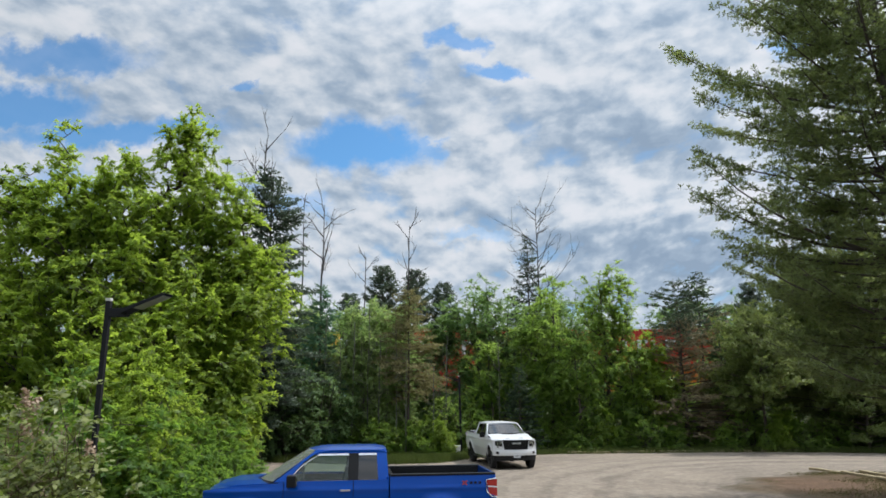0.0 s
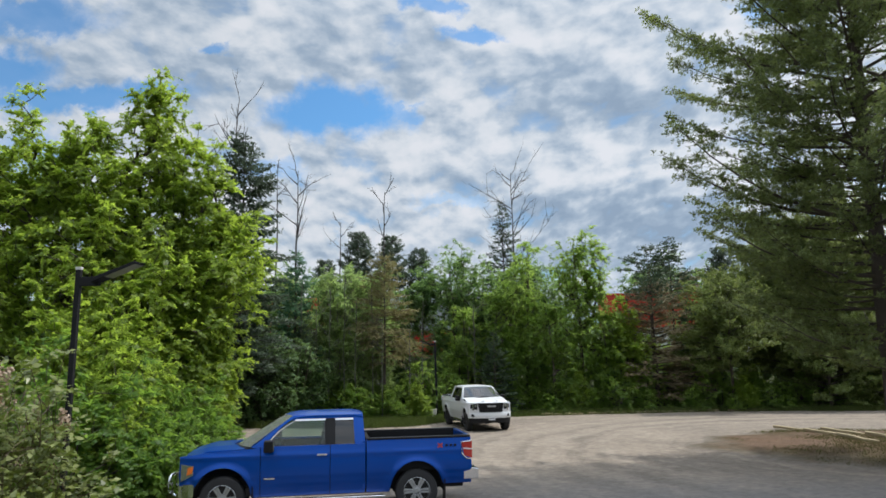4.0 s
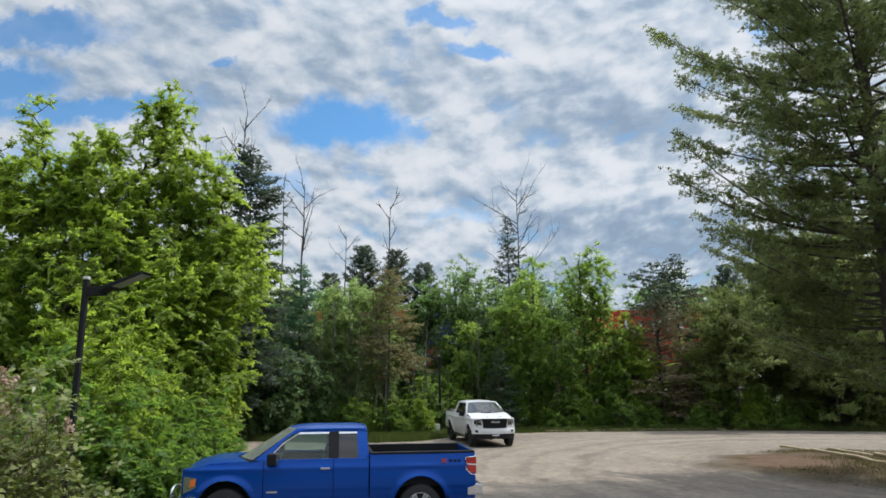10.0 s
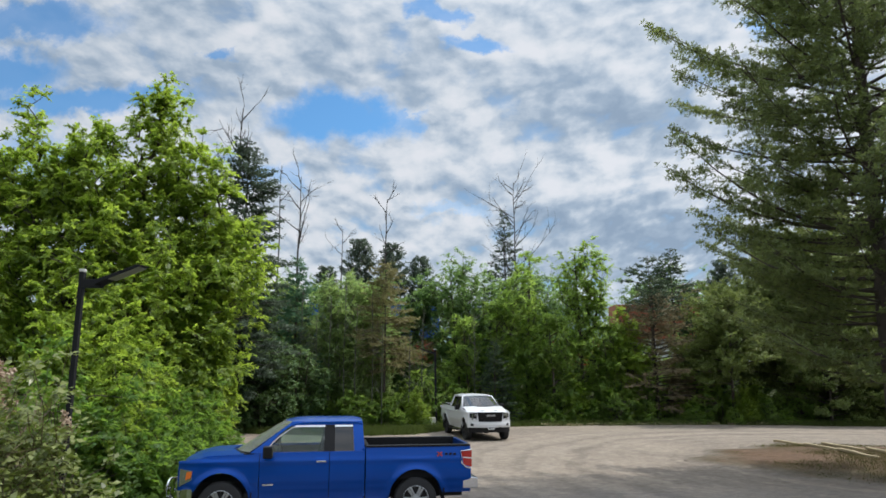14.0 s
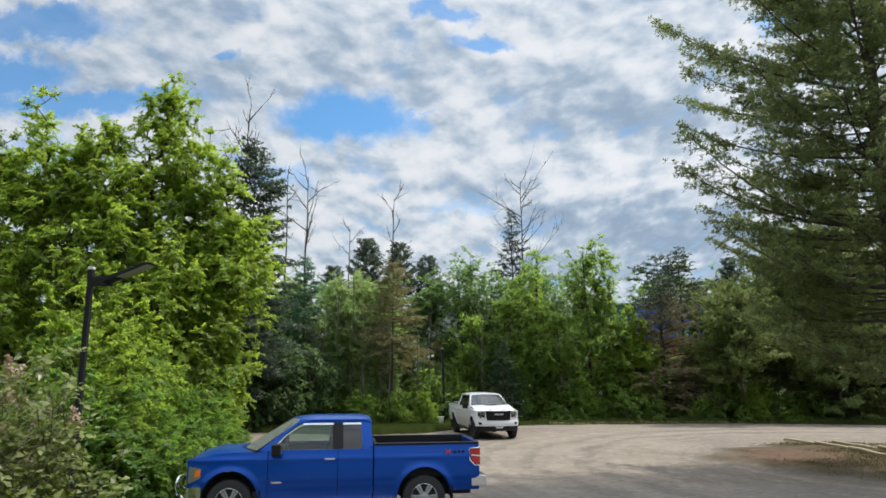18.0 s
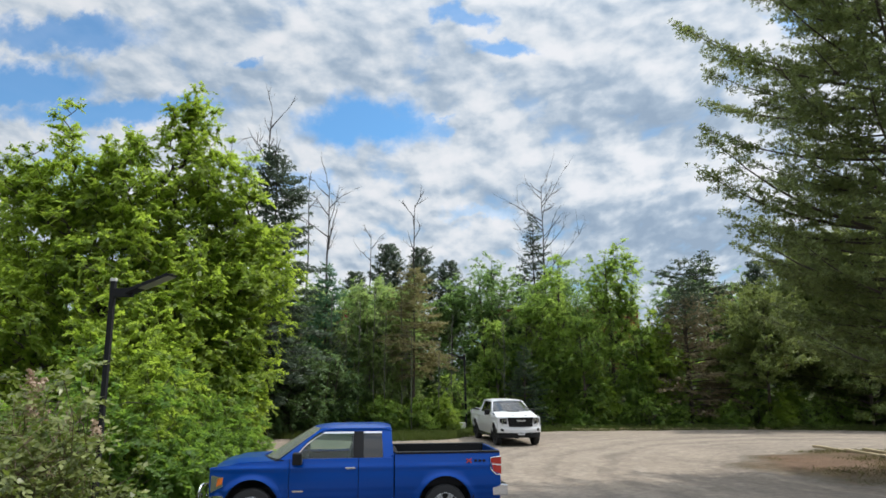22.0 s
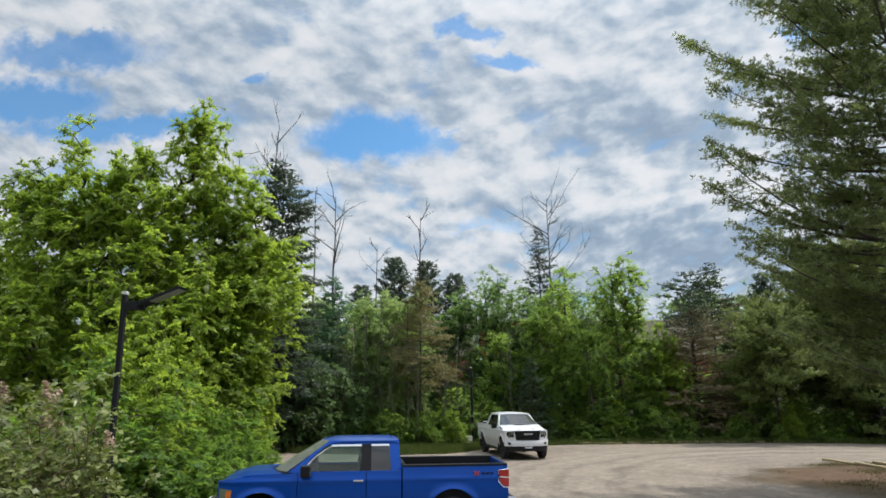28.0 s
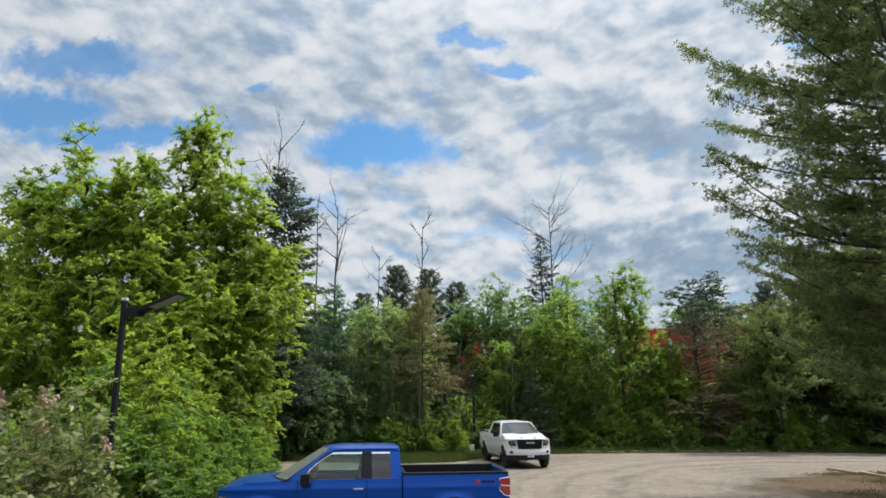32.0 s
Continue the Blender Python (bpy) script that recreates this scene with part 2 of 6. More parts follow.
LEAF_GREY = foliage("aspen_leaf", (0.07, 0.135, 0.05), (0.26, 0.335, 0.13), (0.54, 0.72, 0.20), patch=0.7, through_light=0.45, single=0.7)
LEAF_ALDER = foliage("alder_leaf", (0.04, 0.088, 0.034), (0.125, 0.20, 0.068), (0.24, 0.37, 0.09), patch=0.8, through_light=0.35, single=0.6)
LEAF_TAN = foliage("dying_leaf", (0.17, 0.155, 0.07), (0.33, 0.30, 0.13), (0.38, 0.36, 0.13), through_light=0.3)
NEEDLE_SPRUCE = foliage("spruce_needle", (0.038, 0.07, 0.038), (0.088, 0.13, 0.066), (0.12, 0.18, 0.08), through_light=0.3)
NEEDLE_FAR = foliage("far_pine_needle", (0.045, 0.07, 0.05), (0.10, 0.135, 0.085), (0.14, 0.2, 0.11), through_light=0.3)
NEEDLE_TEAL = foliage("young_spruce_needle", (0.05, 0.13, 0.07), (0.12, 0.25, 0.125), (0.15, 0.28, 0.12), through_light=0.3)
NEEDLE_BROWN = foliage("dead_needle", (0.19, 0.155, 0.095), (0.35, 0.29, 0.165), (0.42, 0.35, 0.17), through_light=0.3)
NEEDLE_PINE = foliage("pine_needle", (0.085, 0.12, 0.056), (0.175, 0.21, 0.086), (0.33, 0.40, 0.11), through_light=0.5, patch=0.5)
NEEDLE_YOUNG = foliage("young_pine_needle", (0.10, 0.14, 0.046), (0.175, 0.215, 0.064), (0.36, 0.44, 0.10), through_light=0.45, patch=0.6)
GRASS_BLADE = foliage("grass_blade", (0.05, 0.085, 0.02), (0.13, 0.15, 0.04), (0.12, 0.17, 0.03), patch=1.2)
DRY_BLADE = foliage("dry_grass_blade", (0.10, 0.085, 0.04), (0.24, 0.20, 0.10), (0.14, 0.12, 0.04), patch=1.5)
PETAL_FADED = foliage("faded_blossom", (0.36, 0.26, 0.19), (0.66, 0.53, 0.40), (0.40, 0.28, 0.19), patch=3.0)
BARK = material("grey_brown_bark", (0.075, 0.06, 0.048), 0.9, vary=0.35, scale=5, bump=0.7, bump_scale=22)
BARK_PALE = material("pale_bark", (0.17, 0.15, 0.12), 0.85, vary=0.35, scale=5, bump=0.4, bump_scale=22)
BARK_GREY = material("grey_green_bark", (0.115, 0.115, 0.09), 0.85, vary=0.4, scale=6, bump=0.4, bump_scale=22)
BARK_TWIG = material("brown_twig_bark", (0.11, 0.075, 0.05), 0.85, vary=0.35, scale=9, bump=0.3, bump_scale=30)
TWIG_DRY = material("dry_twig", (0.23, 0.17, 0.12), 0.85, vary=0.4, scale=9)
BARK_DEAD = material("weathered_dead_wood", (0.055, 0.048, 0.043), 0.85, vary=0.3, scale=4, bump=0.4, bump_scale=20)


def ground_material(name, base, patchy, dry, lanes=False, rim=None):
    """Earth: fine stones and larger stains; lanes adds the curved wheel marks of turning cars and a darker near part.
    """
    m = bpy.data.materials.new(name)
    m.use_nodes = True
    t = m.node_tree
    p = t.nodes["Principled BSDF"]
    where = node(t, "ShaderNodeTexCoord").outputs["Object"]
    big, mid, grit = noisy(t, where, 0.16, 6.0, 0.6, 0.8), noisy(t, where, 1.3, 6.0, 0.6), noisy(t, where, 34.0, 4.0, 0.7)
    col = blend(t, step(t, big, 0.36, 0.66), base, patchy)
    col = blend(t, calc(t, "MULTIPLY", step(t, mid, 0.5, 0.72), 0.6), col, dry)
    blotch = noisy(t, where, 0.55, 7.0, 0.68, 1.2)
    col = scaled(t, col, calc(t, "ADD", 0.62, calc(t, "MULTIPLY", blotch, 0.76)))
    if rim:
        height = node(t, "ShaderNodeSeparateXYZ")
        t.links.new(where, height.inputs[0])
        low = calc(t, "ADD", height.outputs[2], calc(t, "MULTIPLY", calc(t, "SUBTRACT", mid, 0.5), 0.09))
        col = blend(t, step(t, low, 0.11, 0.0), col, rim)
    if lanes:
        offset = vec(t, "SUBTRACT", vec(t, "ADD", where, vec(t, "MULTIPLY", noisy(t, where, 0.26, 4.0, colour=True), (2.3, 2.3, 0))), (17.6, 23.2, 0))
        flat_offset = vec(t, "MULTIPLY", offset, (1.0, 1.0, 0.0))
        far = vec(t, "LENGTH", flat_offset)
        ring = node(t, "ShaderNodeTexNoise")
        ring.noise_dimensions = "1D"
        t.links.new(far, ring.inputs["W"])
        ring.inputs["Scale"].default_value, ring.inputs["Detail"].default_value = 1.15, 6.0
        marks = calc(t, "MULTIPLY", step(t, ring.outputs[0], 0.46, 0.74), calc(t, "MULTIPLY", step(t, mid, 0.3, 0.62), 0.42))
        streak = calc(t, "MULTIPLY", step(t, ring.outputs[0], 0.50, 0.30), calc(t, "MULTIPLY", step(t, big, 0.35, 0.6), 0.34))
        col = blend(t, streak, col, (0.37, 0.32, 0.26))
        col = blend(t, marks, col, (0.085, 0.073, 0.063))
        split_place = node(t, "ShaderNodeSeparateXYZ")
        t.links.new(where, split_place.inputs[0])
        # darker and greyer towards the near side, with a ragged border
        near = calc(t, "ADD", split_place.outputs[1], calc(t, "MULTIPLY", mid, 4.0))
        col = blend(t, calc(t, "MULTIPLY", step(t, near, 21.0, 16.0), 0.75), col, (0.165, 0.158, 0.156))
    clod = noisy(t, where, 4.5, 7.0, 0.68)
    t.links.new(scaled(t, col, calc(t, "MULTIPLY", calc(t, "ADD", 0.62, calc(t, "MULTIPLY", grit, 0.76)), calc(t, "ADD", 0.35, calc(t, "MULTIPLY", clod, 1.3)))), p.inputs["Base Color"])
    p.inputs["Roughness"].default_value = 0.95
    p.inputs["Specular IOR Level"].default_value = 0.2
    b = node(t, "ShaderNodeBump")
    b.inputs["Strength"].default_value, b.inputs["Distance"].default_value = 0.8, 0.03
    t.links.new(calc(t, "ADD", grit, calc(t, "MULTIPLY", mid, 2.0)), b.inputs["Height"])
    t.links.new(b.outputs[0], p.inputs["Normal"])
    return m


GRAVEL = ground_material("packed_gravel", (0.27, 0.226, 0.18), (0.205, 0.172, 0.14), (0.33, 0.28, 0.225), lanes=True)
MEADOW = ground_material("grassy_earth", (0.05, 0.065, 0.025), (0.075, 0.085, 0.03), (0.10, 0.09, 0.05))
SOIL = ground_material("bare_soil", (0.13, 0.082, 0.052), (0.07, 0.056, 0.026), (0.17, 0.115, 0.077), rim=(0.20, 0.172, 0.142))
BALLAST = ground_material("track_ballast", (0.13, 0.125, 0.12), (0.09, 0.085, 0.08), (0.17, 0.16, 0.15))
TIMBER = material("weathered_timber", (0.36, 0.29, 0.17), 0.85, vary=0.3, scale=4, bump=0.5, bump_scale=25)


# ---- shape helpers ----
def mesh_of(name, verts, faces, mats, smooth=False, normals=None):
    """A mesh from an array of corners and an array of equal-sided faces."""
    verts, faces = np.asarray(verts, dtype=np.float32), np.asarray(faces, dtype=np.int32)
    me = bpy.data.meshes.new(name)
    me.vertices.add(len(verts))
    me.vertices.foreach_set("co", verts.ravel())
    me.loops.add(faces.size)
    me.loops.foreach_set("vertex_index", faces.ravel())
    me.polygons.add(len(faces))
    me.polygons.foreach_set("loop_start", np.arange(0, faces.size, faces.shape[1], dtype=np.int32))
    for mat in (mats if isinstance(mats, (list, tuple)) else (mats,)):
        me.materials.append(mat)
    me.polygons.foreach_set("use_smooth", np.full(len(faces), smooth or normals is not None))
    me.update(calc_edges=True)
    if normals is not None:
        me.normals_split_custom_set_from_vertices(np.asarray(normals, dtype=np.float32))
    return me


def facing(v, want, firm=0.9):
    """Quads turned so that each faces the way it is wanted to, and soft normals to match; firm: the share of each leaf's own face."""
    q = v.reshape(-1, 4, 3)
    n = np.cross(q[:, 1] - q[:, 0], q[:, 2] - q[:, 0])
    away = np.einsum("ij,ij->i", n, want) < 0
    q[away] = q[away][:, ::-1]
    soft = unit(want + firm * unit(np.where(away[:, None], -n, n)))
    return q.reshape(-1, 3), np.repeat(soft, 4, 0)


def put(name, me, parent=None, m=None, label=""):
    ob = new(name, me)
    ob.parent = parent
    if m is not None:
        ob.matrix_basis = m
    return tagged(ob, label) if label else ob


def thing(name, m, label, category, group="", kind=""):
    ob = new(name)
    ob.empty_display_size = 0.3
    ob.matrix_basis = m
    return tagged(ob, label, category, group, kind)


class Tubes:
    """Many tapered limbs in one mesh."""

    def __init__(self):
        self.v, self.f, self.n = [], [], 0

    def add(self, path, radii, sides=5):
        path = np.asarray(path, float)
        along = np.gradient(path, axis=0)
        along /= np.linalg.norm(along, axis=1, keepdims=True) + 1e-9
        ref = np.array((1.0, 0, 0)) if abs(along[0][2]) > 0.8 else np.array((0, 0, 1.0))
        a = np.cross(along, ref)
        a /= np.linalg.norm(a, axis=1, keepdims=True) + 1e-9
        b = np.cross(along, a)
        ang = np.linspace(0, 2 * np.pi, sides, endpoint=False)
        ring = a[:, None] * np.cos(ang)[None, :, None] + b[:, None] * np.sin(ang)[None, :, None]
        k = len(path)
        self.v.append((path[:, None] + ring * np.asarray(radii, float)[:, None, None]).reshape(-1, 3))
        i = np.arange(k - 1)[:, None] * sides + np.arange(sides)[None]
        j = np.arange(k - 1)[:, None] * sides + (np.arange(sides)[None] + 1) % sides
        self.f.append(np.stack([i, j, j + sides, i + sides], -1).reshape(-1, 4) + self.n)
        self.n += k * sides

    def mesh(self, name, mat):
        return mesh_of(name, np.concatenate(self.v), np.concatenate(self.f), mat, smooth=True)


def unit(a):
    return a / (np.linalg.norm(a, axis=-1, keepdims=True) + 1e-9)


def leaf_cards(rng, at, out, length, width, droop=0.2, flat=0.74):
    """One folded, pointed leaf for each place, turned outwards and hanging a little."""
    n = len(at)
    d = unit(out * 0.7 + rng.normal(0, 0.7, (n, 3)) + np.array((0, 0, -droop)))
    up = unit(rng.normal(0, 1 - flat, (n, 3)) + np.array((0, 0, flat)))
    b = unit(np.cross(d, up))
    nrm = np.cross(b, d)
    size = length * rng.uniform(0.6, 1.3, (n, 1))
    w = width / length
    v = np.stack([at, at + d * size * 0.45 + b * size * w * 0.5 + nrm * size * 0.08, at + d * size, at + d * size * 0.45 - b * size * w * 0.5 + nrm * size * 0.08], 1)
    return v.reshape(-1, 3), np.arange(n * 4).reshape(-1, 4)


def leafy_twigs(rng, at, out, reach, twigs, pairs, leaf, width, hang=0.45):
    """Twigs that leave each place and bend down at their tips, set with hanging, folded leaves on either side."""
    own = np.repeat(np.arange(len(at)), twigs)
    m = len(own)
    d = unit(out[own] * 0.55 + rng.normal(0, 0.6, (m, 3)) + np.array((0, 0, 0.22)))
    ln = reach * rng.uniform(0.45, 1.4, (m, 1))
    side = unit(np.cross(d, np.array((0, 0, 1.0)) + rng.normal(0, 0.3, (m, 3))))
    k = pairs * 2
    s = ((np.arange(k)[None] // 2 + rng.uniform(0.3, 1.0, (m, k))) / pairs)[..., None]
    hand = np.where(np.arange(k) % 2 == 0, 1.0, -1.0)[None, :, None]
    base = at[own][:, None] + d[:, None] * ln[:, None] * s - np.array((0, 0, 0.42)) * ln[:, None] * s ** 2
    way = unit(d[:, None] * (0.25 + 0.5 * s) + side[:, None] * hand * (1.0 - 0.35 * s) + rng.normal(0, 0.3, (m, k, 3)) + np.array((0, 0, -hang)))
    base, way = base.reshape(-1, 3), way.reshape(-1, 3)
    n = len(base)
    b = unit(np.cross(way, rng.normal(0, 0.4, (n, 3)) + np.array((0, 0, 0.8)) + 0.3 * np.repeat(d, k, 0)))
    nrm = np.cross(b, way)
    size = leaf * rng.uniform(0.55, 1.3, (n, 1))
    w = width / leaf
    v = np.stack([base, base + way * size * 0.42 + b * size * w * 0.5 + nrm * size * 0.09, base + way * size, base + way * size * 0.42 - b * size * w * 0.5 + nrm * size * 0.09], 1)
    return v.reshape(-1, 3), np.repeat(own, k), base


def limbs_to(rng, tubes, trunk, trunk_r, clumps, twig=0.012, sag=0.06):
    """Limbs that fork from the trunk to every clump of leaves; each limb is as thick as what it carries."""
    pts, parent = [*trunk], [max(0, i - 1) for i in range(len(trunk))]
    k = len(trunk)
    heart = trunk[len(trunk) // 2]
    order = np.argsort(np.linalg.norm(clumps - heart, axis=1))
    for c in clumps[order]:
        p = np.array(pts)
        d = np.linalg.norm(p - c, axis=1) + 0.9 * np.maximum(0, p[:, 2] - c[2] + 0.2) + 0.12 * np.linalg.norm(p - heart, axis=1)
        i = int(np.argmin(d))
        mid = (p[i] + c) / 2 + rng.normal(0, 0.05, 3) * np.linalg.norm(p[i] - c)
        pts.append(mid), parent.append(i)
        pts.append(c), parent.append(len(pts) - 2)
    load = np.zeros(len(pts))
    for i in range(len(pts) - 1, k - 1, -1):
        load[i] = max(load[i], 1)
        if parent[i] >= k:
            load[parent[i]] += load[i]
    pts = np.array(pts)
    for i in range(k, len(pts)):
        r = twig * math.sqrt(load[i])
        q = parent[i]
        r0 = twig * math.sqrt(load[q]) if q >= k else min(r * 1.4, trunk_r[q])
        tubes.add([pts[q], pts[i]], [r0, r], 5 if r > 0.04 else 3)


def broadleaf(name, m, label, lobes, trunk_top, trunk_r, leaf_mat, bark_mat, clumps=200, leaves=150, leaf=0.11, spread=0.42, seed=1, stems=1, group="", shape=0.75, category="tree", lean=0.3, twig=0.012, twigs=5, hang=0.45, firm=0.65):
    """A tree or shrub: stem, forking limbs, and leaves in clumps that fill the given lobes (centre and radii)."""
    rng = np.random.default_rng(seed)
    lobes = np.array(lobes, float)
    vol = np.prod(lobes[:, 3:], axis=1) ** shape
    boughs = max(5, clumps // 3)
    pick = rng.choice(len(lobes), boughs, p=vol / vol.sum())
    d = unit(rng.normal(0, 1, (boughs, 3)))
    rad = rng.uniform(0.12, 1.0, (boughs, 1)) ** 0.42
    bough = lobes[pick, :3] + d * rad * lobes[pick, 3:] * rng.uniform(0.66, 1.16, (boughs, 1))
    on = np.sort(rng.integers(0, boughs, clumps))
    pick = pick[on]
    around = np.clip(rng.normal(0, 0.8, (clumps, 3)), -1.4, 1.4) * rng.uniform(0.7, 1.25, boughs)[on][:, None]
    c = bough[on] + around * spread * np.array((1.45, 1.45, 1.3))
    c[:, 2] = np.maximum(c[:, 2], 0.15)
    tubes = Tubes()
    h = np.linspace(0, 1, 9)
    bend = np.array((rng.normal(0, lean), rng.normal(0, lean), 0))
    for s in range(stems):
        off = np.array((rng.normal(0, 0.25), rng.normal(0, 0.25), 0)) if stems > 1 else np.zeros(3)
        aim = np.clip(off * 1.3, -0.3, 0.3) if stems > 1 else np.zeros(3)
        trunk = np.stack([off + (bend * h[i] ** 2 + aim * h[i] + np.array((0, 0, h[i] * trunk_top))) + (rng.normal(0, 0.03, 3) * (i > 0)) for i in range(9)])
        tr = trunk_r * (1 - 0.8 * h)
        tr[0] *= 1.35
        tubes.add(trunk, tr, 8)
        limbs_to(rng, tubes, trunk, tr, c[s::stems], twig)
    mid = lobes[pick, :3]
    out = unit(c - mid + np.array((0, 0, 0.3)))
    v, own, at = leafy_twigs(rng, c, out, spread * 1.45, twigs, max(2, round(leaves / twigs / 2)), leaf, leaf * 0.6, hang)
    v[:, 2] = np.maximum(v[:, 2], 0.03)
    v, soft = facing(v, unit(unit(at - c[own]) * 0.45 + out[own] * 0.7 + np.array((0, 0, 0.45))), firm)
    f = np.arange(len(v)).reshape(-1, 4)
    tree = thing(name, m, label, category, group)
    put("trunk", tubes.mesh("trunk", bark_mat), tree)
    put("crown", mesh_of("crown", v, f, leaf_mat, normals=soft), tree)
    return tree


def conifer(name, m, label, height, reach, needle_mat, bark_mat, trunk_r=0.14, bare=0.08, gap=0.32, density=1.0, blade=0.16, taper=0.9, droop=0.15, seed=1, group="", tuft=False, ragged=0.25, whorl=6, profile=None, twig_n=9, top_thin=0.0, dead_mat=None, dead_below=0.0, reps=0, width=0.0):
    """A conifer: straight stem, whorls of boughs that shorten upwards, side twigs set with needles (sprays, or tufts for a pine)."""
    rng = np.random.default_rng(seed)
    tubes, at, out = Tubes(), [], []
    z = np.linspace(0, height, 12)
    sway = np.cumsum(rng.normal(0, 0.012 * height / 10, (12, 2)), axis=0)
    stem = np.column_stack([sway, z])
    tubes.add(stem, trunk_r * (1 - 0.92 * z / height), 8)
    level = height * bare
    while level < height * 0.985:
        s = (level - height * bare) / (height * (1 - bare))
        long = reach * (1 - s) ** taper * (0.55 + 0.45 * min(1, s * 5 + 0.3)) + 0.12
        if profile is not None:
            long = float(np.interp(level, *profile))
        for b in range(whorl):
            turn = rng.uniform(0, 2 * np.pi)
            ln = long * rng.uniform(1 - ragged * 1.6, 1 + ragged)
            if ln < 0.1:
                continue
            x0 = np.array((np.interp(level, z, stem[:, 0]), np.interp(level, z, stem[:, 1]), level))
            d = np.array((math.cos(turn), math.sin(turn), 0))
            q = np.linspace(0, 1, 5)
            rise = (0.32 if tuft else 0.05) + 0.5 * s
            curve = x0 + d * ln * q[:, None] + np.array((0, 0, 1.0)) * (ln * (rise * q - droop * (1 - s) * q ** 2 + (0.12 * q ** 3 if tuft else 0)))[:, None]
            r = max(0.008, 0.013 * ln)
            tubes.add(curve, r * (1 - 0.8 * q), 4)
            if rng.uniform() < top_thin * s:
                continue
            n = max(2, int(twig_n * ln ** 0.8 * density))
            side = np.cross(d, (0, 0, 1))
            along = rng.uniform(0.24 if tuft else 0.12, 1.0, n)
            for k, a in enumerate(along):
                p0 = np.array([np.interp(a, q, curve[:, i]) for i in range(3)])
                tw = ln * 0.30 * (1.15 - a) + 0.14
                if tuft:
                    tw = (0.5 * tw + 0.07 * ln + 0.1) * rng.uniform(0.55, 1.35)
                dirn = unit(side * rng.choice((-1, 1)) * rng.uniform(0.3, 1) + d * 0.8 + np.array((0, 0, rng.uniform(-0.2, 0.75) if tuft else rng.uniform(-0.25, 0.35))))
                cnt = max(2, int(tw / (0.10 if tuft else 0.075)))
                w = np.linspace(0.25, 1, cnt)[:, None]
                at.append(p0 + dirn * tw * w + rng.normal(0, 0.02, (cnt, 3)))
                out.append(np.repeat(dirn[None], cnt, 0))
                if ln > 1.5 and tuft:
                    tubes.add([p0, p0 + dirn * tw], [0.008, 0.004], 3)
        level += gap * rng.uniform(0.7, 1.3) * (1.25 - 0.6 * s)
    at, out = np.concatenate(at), np.concatenate(out)
    reps = reps or (5 if tuft else 3)
    at, out = np.repeat(at, reps, 0), np.repeat(out, reps, 0)
    n = len(at)
    if tuft:
        d = unit(out * 0.45 + rng.normal(0, 0.75, (n, 3)) + np.array((0, 0, 0.35)))
    else:
        d = unit(out * 0.9 + rng.normal(0, 0.42, (n, 3)) + np.array((0, 0, -0.12)))
    b = unit(np.cross(d, rng.normal(0, 1, (n, 3))))
    size = blade * rng.uniform(0.6, 1.25, (n, 1))
    w = size * (width or (0.15 if tuft else 0.2))
    v = np.stack([at, at + d * size * 0.5 + b * w, at + d * size, at + d * size * 0.5 - b * w], 1).reshape(-1, 3)
    v, soft = facing(v, unit(d * 0.5 + out * 0.5 + np.array((0, 0, 0.75 if tuft else 0.5))))
    tree = thing(name, m, label, "tree", group)
    put("trunk", tubes.mesh("trunk", bark_mat), tree)
    if dead_mat is None:
        put("crown", mesh_of("crown", v, np.arange(len(v)).reshape(-1, 4), needle_mat, normals=soft), tree)
    else:
        dead = at[:, 2] + 0.9 * np.sin(at[:, 0] * 1.9 + at[:, 1] * 2.3) + rng.normal(0, 0.5, n) < dead_below
        for word, chosen, mat in (("crown", ~dead, needle_mat), ("dead_foliage", dead, dead_mat)):
            keep = np.repeat(chosen, 4)
            put(word, mesh_of(word, v[keep], np.arange(keep.sum()).reshape(-1, 4), mat, normals=soft[keep]), tree)
    return tree


